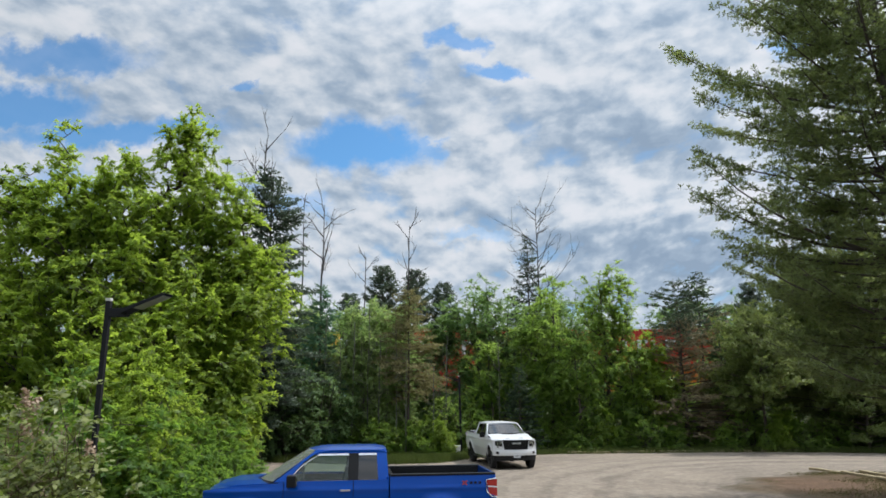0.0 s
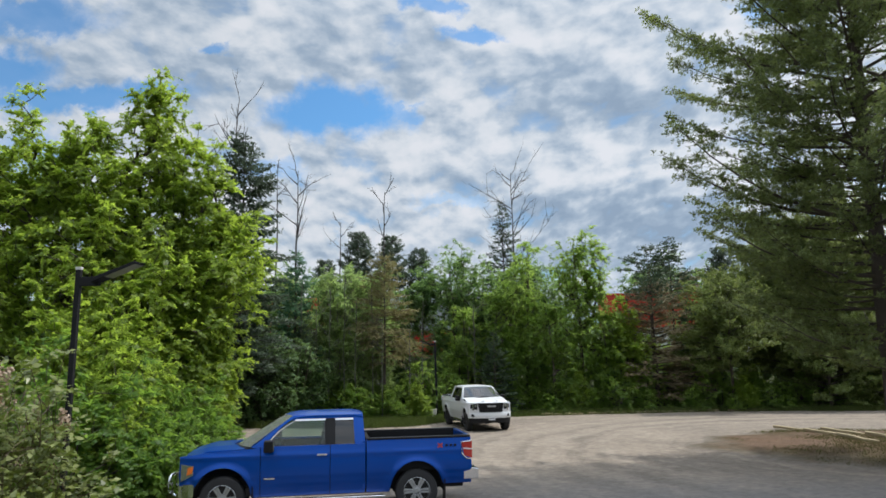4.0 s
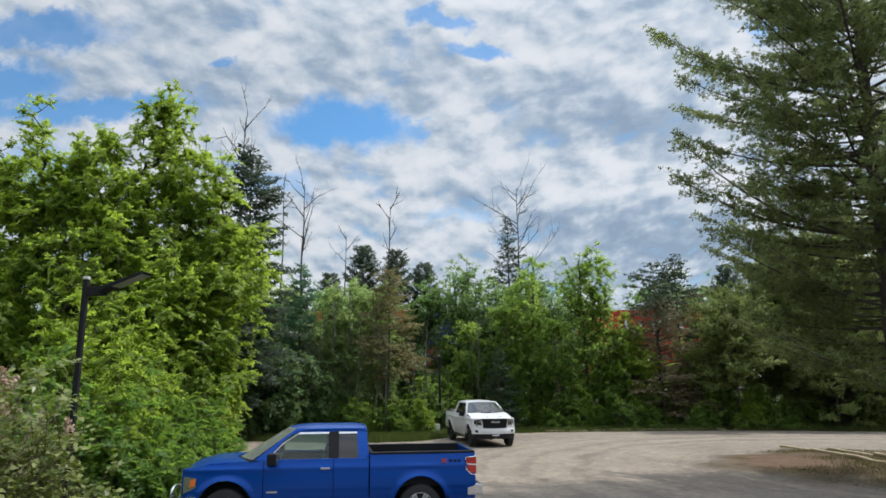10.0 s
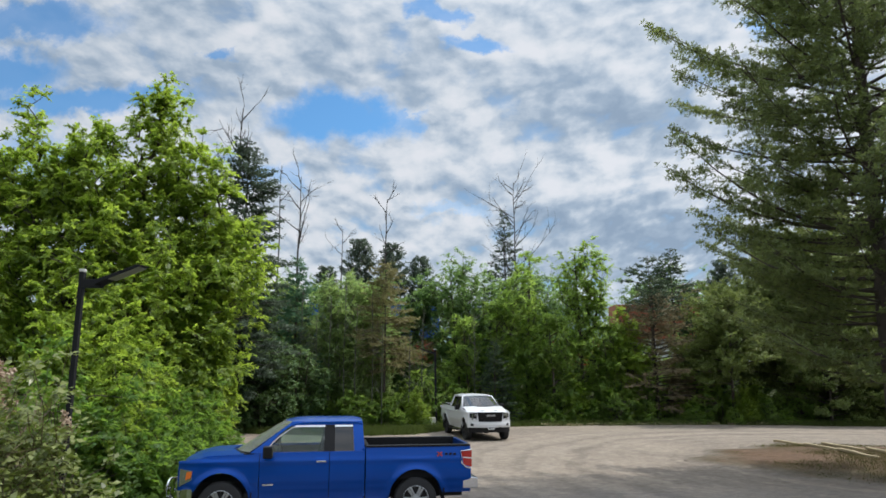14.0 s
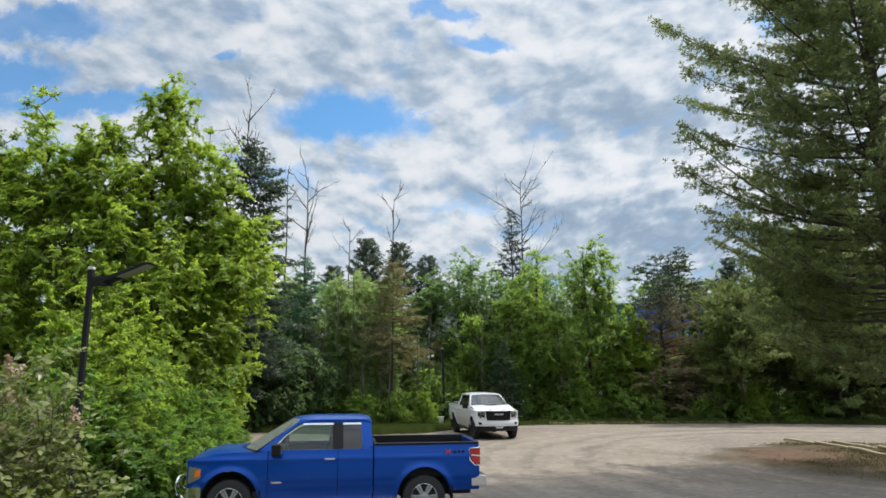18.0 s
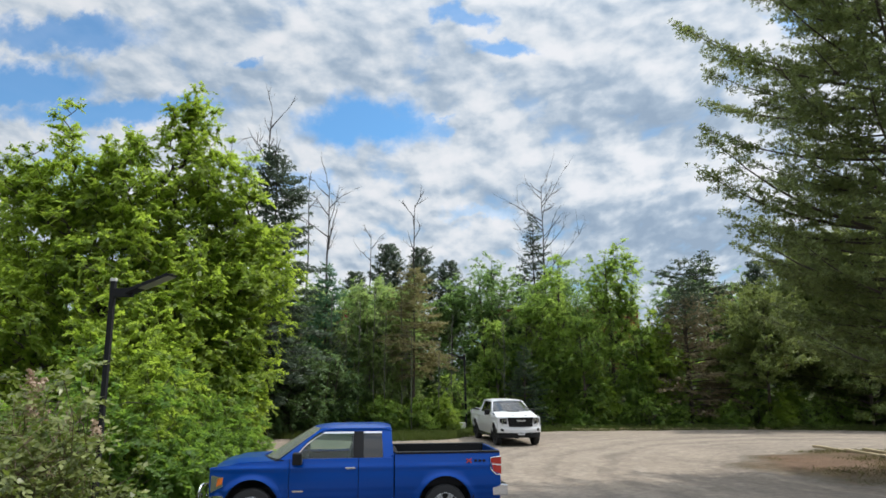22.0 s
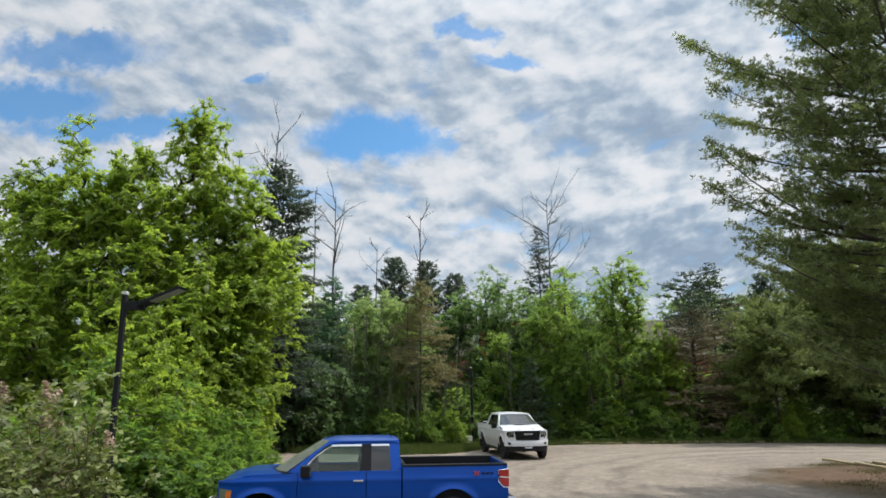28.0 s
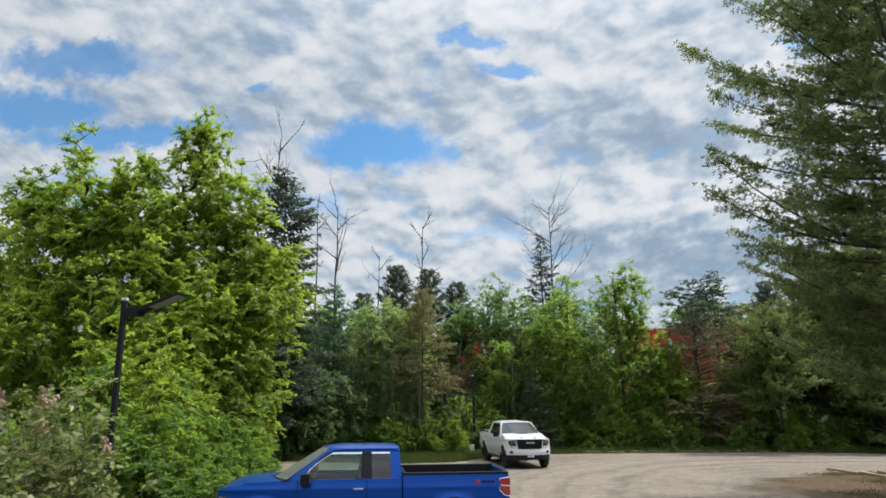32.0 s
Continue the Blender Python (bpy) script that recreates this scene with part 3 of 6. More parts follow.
def big_pine(name, m, label, height, profile, needle_mat, bark_mat, trunk_r, seed, low=2.7, gap=0.33, whorl=6, blade=0.12):
    """A tall white pine: whorls of long boughs that sweep up at the tips, each a flat fan of twigs that end in round tufts of needles."""
    rng = np.random.default_rng(seed)
    tubes, at, out = Tubes(), [], []
    z = np.linspace(0, height, 14)
    stem = np.column_stack([np.cumsum(rng.normal(0, 0.025, (14, 2)), axis=0), z])
    tubes.add(stem, trunk_r * (1 - 0.9 * z / height) + 0.02, 10)
    level, up = low, np.array((0, 0, 1.0))
    while level < height - 0.6:
        s = level / height
        first = rng.uniform(0, 2 * np.pi)
        for b in range(whorl):
            turn = first + (b + rng.uniform(-0.3, 0.3)) * 2 * np.pi / whorl
            ln = float(np.interp(level, *profile)) * rng.uniform(0.6, 1.2)
            x0 = np.array((np.interp(level, z, stem[:, 0]), np.interp(level, z, stem[:, 1]), level + rng.uniform(-0.12, 0.12)))
            d = np.array((math.cos(turn), math.sin(turn), 0))
            side = np.cross(d, up)
            q = np.linspace(0, 1, 8)
            rise = -0.06 + 0.55 * s + rng.normal(0, 0.06)
            bow = rng.normal(0, 0.07) * ln
            curve = x0 + d * ln * q[:, None] + up * (ln * (rise * q + 0.16 * q ** 3 - 0.10 * q * (1 - q)))[:, None] + side * (bow * q ** 2)[:, None]
            tubes.add(curve, max(0.012, 0.011 * ln) * (1 - 0.85 * q), 5)
            n = max(4, int(ln * 4.4))
            for a in np.concatenate([rng.uniform(0.27, 1.0, n), [1.0]]):
                p0 = np.array([np.interp(a, q, curve[:, i]) for i in range(3)])
                for hand in (-1, 1):
                    lt = (0.2 * ln + 0.28) * (1.28 - a) * rng.uniform(0.5, 1.3)
                    way = unit(d * rng.uniform(0.55, 1.0) + side * hand * rng.uniform(0.35, 1.0) + up * rng.uniform(-0.12, 0.5))
                    tubes.add([p0, p0 + way * lt], [0.006, 0.003], 3)
                    cnt = max(2, int(lt / 0.095))
                    w = np.linspace(0.25, 1.0, cnt)[:, None]
                    at.append(p0 + way * lt * w + rng.normal(0, 0.045, (cnt, 3)))
                    out.append(np.repeat(way[None], cnt, 0))
        level += gap * rng.uniform(0.75, 1.25)
    at, out = np.concatenate(at), np.concatenate(out)
    per = 8
    size = np.repeat(blade * rng.uniform(0.7, 1.25, (len(at), 1)), per, 0)
    at, out = np.repeat(at, per, 0), np.repeat(out, per, 0)
    n = len(at)
    d = unit(out * 0.5 + unit(rng.normal(0, 1, (n, 3))) * 0.85 + up * 0.3)
    b = unit(np.cross(d, rng.normal(0, 1, (n, 3))))
    v = np.stack([at, at + d * size * 0.6 + b * size * 0.12, at + d * size, at + d * size * 0.6 - b * size * 0.12], 1).reshape(-1, 3)
    v, soft = facing(v, unit(d * 0.6 + out * 0.3 + up * 0.7), 0.5)
    tree = thing(name, m, label, "tree")
    put("trunk", tubes.mesh("trunk", bark_mat), tree)
    put("crown", mesh_of("crown", v, np.arange(len(v)).reshape(-1, 4), needle_mat, normals=soft), tree)
    return tree


def snag(name, m, label, height, r, seed, branches=9, start=0.55, length=2.2, lift=0.9, group="standing dead trees", bark=None):
    """A dead tree: bare stem, forked bare branches."""
    rng = np.random.default_rng(seed)
    tubes = Tubes()
    z = np.linspace(0, height, 14)
    sway = np.cumsum(rng.normal(0, 0.018 * height / 10, (14, 2)), axis=0)
    stem = np.column_stack([sway, z])
    tubes.add(stem, np.maximum(0.02, r * (1 - 0.85 * z / height)), 7)

    def fork(p, d, ln, rad, depth):
        q = np.linspace(0, 1, 6)[:, None]
        curve = p + d * ln * q + np.cumsum(rng.normal(0, 0.028 * ln, (6, 3)), axis=0) * q + np.array((0, 0, 0.18 * ln)) * q ** 2
        tubes.add(curve, rad * (1 - 0.75 * q[:, 0]), 4)
        if depth:
            for _ in range(rng.integers(2, 5)):
                i = rng.integers(1, 6)
                fork(curve[i], unit(d + rng.normal(0, 0.5, 3)), ln * rng.uniform(0.3, 0.6), rad * 0.5, depth - 1)

    for b in range(branches):
        s = start + (1 - start) * (b + rng.uniform(0.2, 0.8)) / branches
        p = np.array([np.interp(s * height, z, stem[:, i]) for i in range(3)])
        turn = rng.uniform(0, 2 * np.pi)
        d = unit(np.array((math.cos(turn), math.sin(turn) * 0.6, lift * rng.uniform(0.5, 1.3))))
        fork(p, d, length * (1.15 - 0.6 * s) * rng.uniform(0.6, 1.2), max(0.015, r * 0.32), 2)
    return tagged(put(name, tubes.mesh(name, bark or BARK_DEAD), None, m), label, "tree", group)

# ---- ground ----
def height_at(x, y):
    """Lie of the land: the level lot, and the railway bank behind the trees."""
    return 2.1 * float(np.interp(y, (47.0, 54.2, 62.0, 69.0), (0, 1, 1, 0))) + 0.12 * noise.noise((x * 0.15, y * 0.15, 0)) * float(np.interp(y, (40, 46), (0, 1)))


xs = np.concatenate([[-2500, -900, -300, -120], np.arange(-70, 81, 3.0), [130, 300, 900, 2500]])
ys = np.concatenate([[-900, -200, -60], np.arange(-20, 44, 4.0), np.arange(44, 74, 1.5), [90, 150, 400, 1200, 4500]])
gv = np.array([(x, y, height_at(x, y)) for y in ys for x in xs])
nx = len(xs)
gf = np.array([(j * nx + i, j * nx + i + 1, (j + 1) * nx + i + 1, (j + 1) * nx + i) for j in range(len(ys) - 1) for i in range(nx - 1)])
tagged(put("ground", mesh_of("ground", gv, gf, MEADOW, smooth=True)), "grassy earth with leaf litter round the lot", "ground", kind="structure")


def edge_of_lot(x):
    """How far back the gravel reaches."""
    return float(np.interp(x, (-40, -9, -4, -1, 1.2, 3, 8, 17, 24, 60), (33, 34.6, 33.2, 33.8, 37.2, 38.6, 39.6, 40.2, 38.6, 37))) + 0.25 * noise.noise((x * 0.6, 0, 3))


def front_of_lot(x):
    return float(np.interp(x, (-45, -9, -6.5, -4.0, 0, 60), (33, 30, 19.5, 9, 4, 4)))


lx = np.arange(-45, 61, 0.75)
rows_n = 9
lv = np.array([(x, front_of_lot(x) + (edge_of_lot(x) - front_of_lot(x)) * k / (rows_n - 1), 0.012) for x in lx for k in range(rows_n)])
lf = np.array([(i * rows_n + k, (i + 1) * rows_n + k, (i + 1) * rows_n + k + 1, i * rows_n + k + 1) for i in range(len(lx) - 1) for k in range(rows_n - 1)])
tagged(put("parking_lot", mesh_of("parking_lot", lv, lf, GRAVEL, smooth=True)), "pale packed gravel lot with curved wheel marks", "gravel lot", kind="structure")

# low island of bare soil and thin grass
IX, IY, IA, IB = 15.4, 22.9, 6.6, 5.7


def island_height(x, y):
    d = math.hypot((x - IX) / IA, (y - IY) / IB) + 0.22 * noise.noise((x * 0.45, y * 0.45, 5)) + 0.08 * noise.noise((x * 1.6, y * 1.6, 2))
    return 0.013 + 0.20 * max(0.0, 1 - d * d) - (0.05 if d > 1.0 else 0)


iv, iff = [], []
res = 44
for j in range(res + 1):
    for i in range(res + 1):
        x, y = IX - IA * 1.05 + 2.1 * IA * i / res, IY - IB * 1.05 + 2.1 * IB * j / res
        iv.append((x, y, island_height(x, y)))
        if i < res and j < res:
            a = j * (res + 1) + i
            iff.append((a, a + 1, a + res + 2, a + res + 1))
tagged(put("soil_island", mesh_of("soil_island", iv, iff, SOIL, smooth=True)), "low island of bare brown soil in the gravel", "ground", kind="structure")


def blades(name, spots, label, mat, tall, seed, per=14, spread=0.22):
    """Tufts of grass blades, joined."""
    rng = np.random.default_rng(seed)
    spots = np.repeat(np.array(spots, float), per, 0)
    n = len(spots)
    at = spots + np.column_stack([rng.normal(0, spread, (n, 2)), np.zeros(n)])
    d = unit(np.column_stack([rng.normal(0, 0.45, (n, 2)), np.ones(n)]))
    b = unit(np.cross(d, rng.normal(0, 1, (n, 3))))
    h = tall * rng.uniform(0.4, 1.3, (n, 1))
    v = np.stack([at - b * 0.008, at + b * 0.008, at + d * h * 0.6 + b * 0.006, at + d * h], 1).reshape(-1, 3)
    return tagged(put(name, mesh_of(name, v, np.arange(len(v)).reshape(-1, 4), mat)), label, "grass", kind="stuff")


rng0 = np.random.default_rng(4)
gx = np.concatenate([rng0.uniform(-14, 34, 4200), rng0.uniform(-9, 1.5, 1800)])
verge = [(x, edge_of_lot(x) + rng0.exponential(1.3 if x > 0 else 2.2) - 0.05, 0.0) for x in gx]
blades("grass", verge, "long green grass along the edge of the lot", GRASS_BLADE, 0.34, 5)
left_verge = [(x, front_of_lot(x) - rng0.exponential(0.6) + 0.1, 0.0) for x in rng0.uniform(-9.5, -3.2, 700)]
blades("grass", left_verge, "green grass beside the shrubs", GRASS_BLADE, 0.25, 6)
isl = [(x, y, island_height(x, y)) for x, y in zip(rng0.uniform(10.8, 21.5, 5200), rng0.uniform(17.4, 28.0, 5200)) if math.hypot((x - IX) / IA, (y - IY) / IB) < 0.92 and noise.noise((x * 0.45, y * 0.45, 9)) + 0.5 * noise.noise((x * 1.7, y * 1.7, 3)) > 0.02 + 0.05 * (13.5 - x)]
blades("grass", isl, "short dry grass on the soil island", DRY_BLADE, 0.06, 7, per=9, spread=0.3)
blades("grass", isl[::3], "sparse green grass on the soil island", GRASS_BLADE, 0.055, 8, per=8, spread=0.34)


def timber(m, length, label):
    """A squared, weathered log with worn ends."""
    bm = bmesh.new()
    bmesh.ops.create_cube(bm, size=1)
    bmesh.ops.scale(bm, vec=(length, 0.14, 0.10), verts=bm.verts)
    bmesh.ops.subdivide_edges(bm, edges=[e for e in bm.edges if abs((e.verts[0].co - e.verts[1].co).x) > 0.5], cuts=9)
    for v in bm.verts:
        k = noise.noise((v.co.x * 1.7 + m.translation.x, v.co.y * 9, v.co.z * 9))
        v.co += Vector((0.03 * k, 0.012 * k, 0.03 * noise.noise((v.co.x * 1.1, 4, m.translation.y))))
    bmesh.ops.bevel(bm, geom=bm.edges[:], offset=0.018, segments=1, affect="EDGES")
    me = bpy.data.meshes.new("log_curb")
    bm.to_mesh(me), bm.free()
    me.materials.append(TIMBER)
    return tagged(put("log_curb", me, None, m), label, "log", "log curbs")


for x, y, turn, ln in ((14.75, 28.2, -74, 2.3), (15.35, 25.9, -84, 2.4), (15.35, 23.4, -93, 2.4), (14.35, 25.5, -86, 2.2), (14.2, 23.2, -92, 2.3)):
    timber(pose(x, y, island_height(x, y) + 0.045, 0, 1.0, turn), ln, "weathered squared log bordering the soil island")
for x, ln in ((7.4, 2.4), (10.0, 2.4), (12.6, 2.5), (15.4, 2.5), (18.3, 2.4)):
    timber(pose(x, edge_of_lot(x) + 0.15, 0.07, 0, 0, random.uniform(-3, 3)), ln, "pale weathered log lying along the edge of the lot")

# ---- trees ----
broadleaf("maple_tree", pose(-11.35, 24.6, 0) @ Matrix.Diagonal((1, 1, 0.962, 1)), "tall leafy bright green maple with several tops",
          [(0.7, 0, 8.6, 2.9, 2.6, 3.0), (1.1, 0, 11.3, 1.35, 1.3, 1.9), (1.2, 0, 12.5, 0.75, 0.7, 1.2), (1.15, 0, 13.3, 0.45, 0.45, 0.7), (2.6, 0, 10.4, 1.4, 1.3, 1.7), (3.7, 0, 9.0, 0.9, 1.1, 1.3), (4.0, 0, 8.0, 0.8, 1.1, 1.2), (3.9, -1.6, 4.8, 1.1, 1.2, 1.6), (4.1, -1.2, 6.2, 0.9, 1.2, 1.4),
           (-2.9, -0.8, 8.5, 2.4, 2.3, 2.7), (-1.9, -0.6, 9.2, 1.5, 1.4, 1.5), (-4.3, -0.8, 9.2, 1.3, 1.2, 1.4), (-3.0, -0.6, 9.6, 1.4, 1.3, 1.5), (-2.9, -0.6, 10.6, 1.3, 1.2, 1.5), (-3.3, -0.6, 12.3, 0.6, 0.5, 1.0), (-3.5, -0.6, 13.1, 0.3, 0.3, 0.5), (-1.1, -0.6, 11.3, 0.8, 0.8, 1.0), (-4.6, -0.7, 10.9, 0.7, 0.7, 0.8), (-0.9, -0.4, 9.8, 1.9, 1.7, 1.6), (3.3, 0, 7.4, 2.0, 2.2, 2.5), (0.4, -1.4, 5.6, 4.2, 3.0, 3.2),
           (2.6, -1.8, 3.4, 2.1, 2.0, 3.2), (-4.2, -1.5, 5.0, 3.8, 2.8, 4.0), (-1.0, -2.2, 2.6, 3.4, 2.0, 2.6), (3.3, -1.4, 1.9, 1.4, 1.6, 2.2), (3.0, -1.8, 4.8, 1.5, 1.6, 2.2), (3.1, -1.9, 3.0, 1.3, 1.5, 2.0), (3.9, -0.4, 6.4, 1.2, 1.4, 1.6), (0.4, -0.8, 8.1, 1.6, 1.4, 1.5), (0.4, -2.0, 7.2, 2.2, 1.1, 2.0), (-2.2, -2.0, 7.4, 2.0, 1.1, 1.9), (2.6, -0.6, 7.0, 1.6, 1.3, 1.5), (0.6, -3.0, 4.6, 3.0, 1.4, 2.0), (-3.4, -3.0, 4.4, 2.6, 1.4, 2.4), (1.6, -3.0, 2.6, 2.2, 1.4, 1.8)],
          10.5, 0.30, LEAF_MAPLE, BARK, clumps=3400, leaves=90, leaf=0.13, spread=0.31, seed=11, lean=0.5, shape=0.45, hang=0.6, firm=0.65)
broadleaf("maple_tree", pose(-19.5, 26.5, 0), "leafy green maple standing in the hedge row",
          [(-0.8, 0, 8.2, 2.6, 2.6, 3.0), (2.2, -0.5, 4.8, 2.2, 2.2, 2.8), (-1.5, -0.5, 4.0, 3.2, 2.6, 3.8)],
          8.5, 0.24, LEAF_MAPLE, BARK, clumps=620, leaves=80, leaf=0.17, spread=0.38, seed=12, hang=0.6)
# evergreens and thin woods behind the maple
conifer("spruce_tree", pose(-9.6, 34.5, 0), "thin dying grey-green spruce with a bare top", 15.2, 2.7, NEEDLE_FAR, BARK_DEAD, 0.16, bare=0.12, gap=0.27, density=1.25, ragged=0.45, seed=21, top_thin=0.3, taper=0.6)
snag("dead_tree", pose(-10.3, 35.2, 0), "bare grey dead tree rising behind the maple", 16.7, 0.14, 22, branches=8, start=0.74, length=3.0)
fir = conifer("spruce_tree", pose(-10.2, 37.6, 0), "dark green spruce with boughs down to the ground", 8.6, 2.7, NEEDLE_SPRUCE, BARK, 0.14, bare=0.03, seed=23, group="dark spruces")
conifer("spruce_tree", pose(-7.9, 40, 0), "bright blue-green young spruce", 9.9, 2.3, NEEDLE_TEAL, BARK, 0.13, bare=0.04, seed=24)
for x, y, s, turn in ((-13.2, 37.2, 1.05, 70), (-7.2, 38.9, 0.62, 160), (-15.5, 39.5, 1.15, 250), (3.7, 40.3, 0.56, 20)):
    copy_thing(fir, pose(x, y, 0, 0, 0, turn) @ Matrix.Scale(s, 4))

SLIM = [(0, 0, 6.9, 0.7, 0.7, 2.2), (0.2, 0, 5.0, 0.95, 0.9, 1.8), (-0.3, 0, 3.4, 0.9, 0.8, 1.4), (0.2, -0.2, 2.0, 0.7, 0.6, 1.0)]
aspen = broadleaf("aspen_tree", pose(-6.1, 41, 0), "slim young aspen with grey-green leaves and pale stem", SLIM, 8.6, 0.075, LEAF_GREY, BARK_PALE, clumps=230, leaves=40, leaf=0.155, spread=0.28, seed=31, group="young aspens")
for x, y, s, turn in ((-4.5, 41.3, 0.98, 80), (-5.3, 40.3, 0.82, 200), (-3.4, 42.2, 1.03, 300), (-2.9, 40.4, 0.62, 30), (-6.9, 39.6, 0.7, 140), (-3.9, 39.7, 0.74, 220), (-5.0, 43.2, 1.08, 40), (-12.0, 41.5, 1.05, 120), (-8.9, 42.3, 1.02, 10)):
    copy_thing(aspen, pose(x, y, 0, 0, 0, turn) @ Matrix.Scale(s, 4))
conifer("dying_tree", pose(-2.65, 39.6, 0), "thin dying larch with tan needles and a bare lower stem", 9.4, 2.0, LEAF_TAN, BARK, 0.10, bare=0.33, gap=0.22, density=1.35, ragged=0.4, seed=33, taper=0.6, blade=0.10, droop=0.3, reps=4)

# slim bare stems among the aspens
for k, (x, y, tall) in enumerate(((-7.3, 38.8, 7.6), (-6.5, 39.1, 6.2), (-5.7, 38.7, 7.2), (-4.9, 39.2, 8.2), (-4.2, 38.6, 6.6), (-3.3, 38.9, 7.6), (-2.7, 38.4, 5.6), (-1.2, 38.8, 5.0), (-0.5, 39.6, 6.0), (2.6, 40.6, 6.4))):
    snag("sapling", pose(x, y, 0), "slim pale bare-stemmed sapling among leafy trees", tall, 0.036, 200 + k, branches=9, start=0.25, length=1.2, lift=0.8, group="slim saplings", bark=BARK_GREY)

# greener trees in the middle
leafy = broadleaf("ash_tree", pose(1.7, 46, 0), "leafy mid-green woodland tree", [(0, 0, 8.4, 1.9, 1.9, 2.7), (0.4, 0, 5.4, 2.2, 2.0, 2.6), (-0.6, 0, 3.4, 1.9, 1.8, 2.2)], 9.4, 0.15, LEAF_WOODS, BARK, clumps=420, leaves=50, leaf=0.165, spread=0.36, seed=41, group="woodland trees")
for x, y, s, turn in ((3.3, 46.6, 0.94, 100), (-9.4, 44.5, 0.86, 40), (-5.6, 46, 0.84, 320), (-3.6, 47, 0.86, 250), (7.2, 47, 0.95, 10), (-13.5, 45, 0.98, 140), (-17, 40, 0.85, 60), (-22.5, 36, 0.85, 10), (-26, 32, 0.95, 80)):
    copy_thing(leafy, pose(x, y, 0, 0, 0, turn) @ Matrix.Scale(s, 4))
broadleaf("poplar_tree", pose(6.0, 43, 0), "leafy yellow-green poplar at the lot edge", [(0, 0, 8.2, 1.5, 1.5, 2.3), (-0.9, 0, 6.4, 1.4, 1.4, 2.2), (0.5, 0, 5.0, 1.6, 1.6, 2.4), (-0.4, -0.4, 3.2, 1.6, 1.6, 2.2)], 9.0, 0.14, LEAF_POPLAR, BARK, clumps=560, leaves=60, leaf=0.13, spread=0.30, seed=43, shape=0.6, group="poplars")
broadleaf("poplar_tree", pose(9.5, 43, 0), "airy light green poplar with an open top", [(0, 0, 8.6, 1.5, 1.4, 2.0), (0.2, 0, 7.6, 1.4, 1.4, 1.8), (0.6, 0, 10.3, 0.7, 0.7, 1.3), (-0.6, 0, 9.9, 0.6, 0.6, 1.3), (0, 0, 10.6, 0.4, 0.4, 1.0), (1.0, 0, 9.5, 0.8, 0.8, 1.2), (-1.0, 0, 9.2, 0.7, 0.7, 1.2), (0.9, 0, 7.0, 1.3, 1.3, 1.8), (-0.4, 0, 6.3, 1.4, 1.4, 2.4), (0.3, -0.4, 3.6, 1.6, 1.5, 2.5)], 10.3, 0.14, LEAF_POPLAR, BARK, clumps=480, leaves=60, leaf=0.13, spread=0.28, seed=44, shape=0.5, group="poplars")
bushy = broadleaf("ash_tree", pose(4.5, 42.2, 0), "low leafy green woodland tree", [(0, 0, 5.6, 1.2, 1.2, 2.2), (0.3, 0, 3.2, 1.5, 1.4, 2.0)], 6.6, 0.09, LEAF_POPLAR, BARK, clumps=300, leaves=60, leaf=0.13, spread=0.31, seed=45, stems=2, group="woodland trees")
for x, y, s, turn in ((11.8, 45.2, 0.66, 140), (7.6, 41.6, 0.88, 60), (10.9, 42.4, 0.82, 190), (2.1, 42.3, 0.85, 120), (12.1, 44.2, 0.74, 20), (13.0, 42.0, 0.42, 250)):
    copy_thing(bushy, pose(x, y, 0, 0, 0, turn) @ Matrix.Scale(s, 4))

broadleaf("ash_tree", pose(-0.6, 47.4, 0), "tall-stemmed woodland tree with a high green crown", [(0, 0, 7.5, 1.5, 1.4, 1.6), (-0.5, 0, 6.5, 1.3, 1.2, 1.2), (0.5, 0, 8.4, 1.0, 1.0, 1.2)], 8.2, 0.11, LEAF_WOODS, BARK, clumps=240, leaves=60, leaf=0.16, spread=0.36, seed=46, group="woodland trees")
for x, y, s, turn in ((-1.9, 46.4, 0.62, 30), (-19.5, 36.5, 0.9, 200), (-24.5, 40, 1.05, 300), (-28.5, 38, 1.1, 20), (-15.5, 43.5, 1.0, 330), (-20.5, 43, 1.05, 110), (-12.3, 33.5, 0.75, 70), (-16.5, 33, 0.8, 190)):
    copy_thing(leafy, pose(x, y, 0, 0, 0, turn) @ Matrix.Scale(s, 4))
alder = broadleaf("alder_tree", pose(-9.0, 36.0, 0), "dark green dense alder in the shade of the maple", [(0, 0, 3.9, 1.5, 1.4, 1.6), (0.9, 0, 2.6, 1.5, 1.4, 1.7), (-0.9, 0, 2.4, 1.6, 1.4, 1.9), (0.2, -0.3, 1.2, 1.9, 1.5, 1.2)], 4.8, 0.07, LEAF_ALDER, BARK, clumps=420, leaves=50, leaf=0.13, spread=0.31, seed=47, stems=3, group="dark alders")
for x, y, s, turn in ((-11.6, 35.2, 1.05, 100), (-7.2, 37.6, 0.86, 210), (-13.8, 34.8, 1.1, 20), (-10.2, 33.9, 0.66, 310)):
    copy_thing(alder, pose(x, y, 0, 0, 0, turn) @ Matrix.Scale(s, 4))

for x, y, s, turn in ((12.9, 47.6, 0.52, 30), (14.6, 48.0, 0.55, 150), (16.4, 47.6, 0.55, 260), (18.2, 47.4, 0.6, 80), (0.4, 46.0, 0.5, 200), (-1.0, 44.6, 0.42, 320)):
    copy_thing(bushy, pose(x, y, 0, 0, 0, turn) @ Matrix.Scale(s, 4))
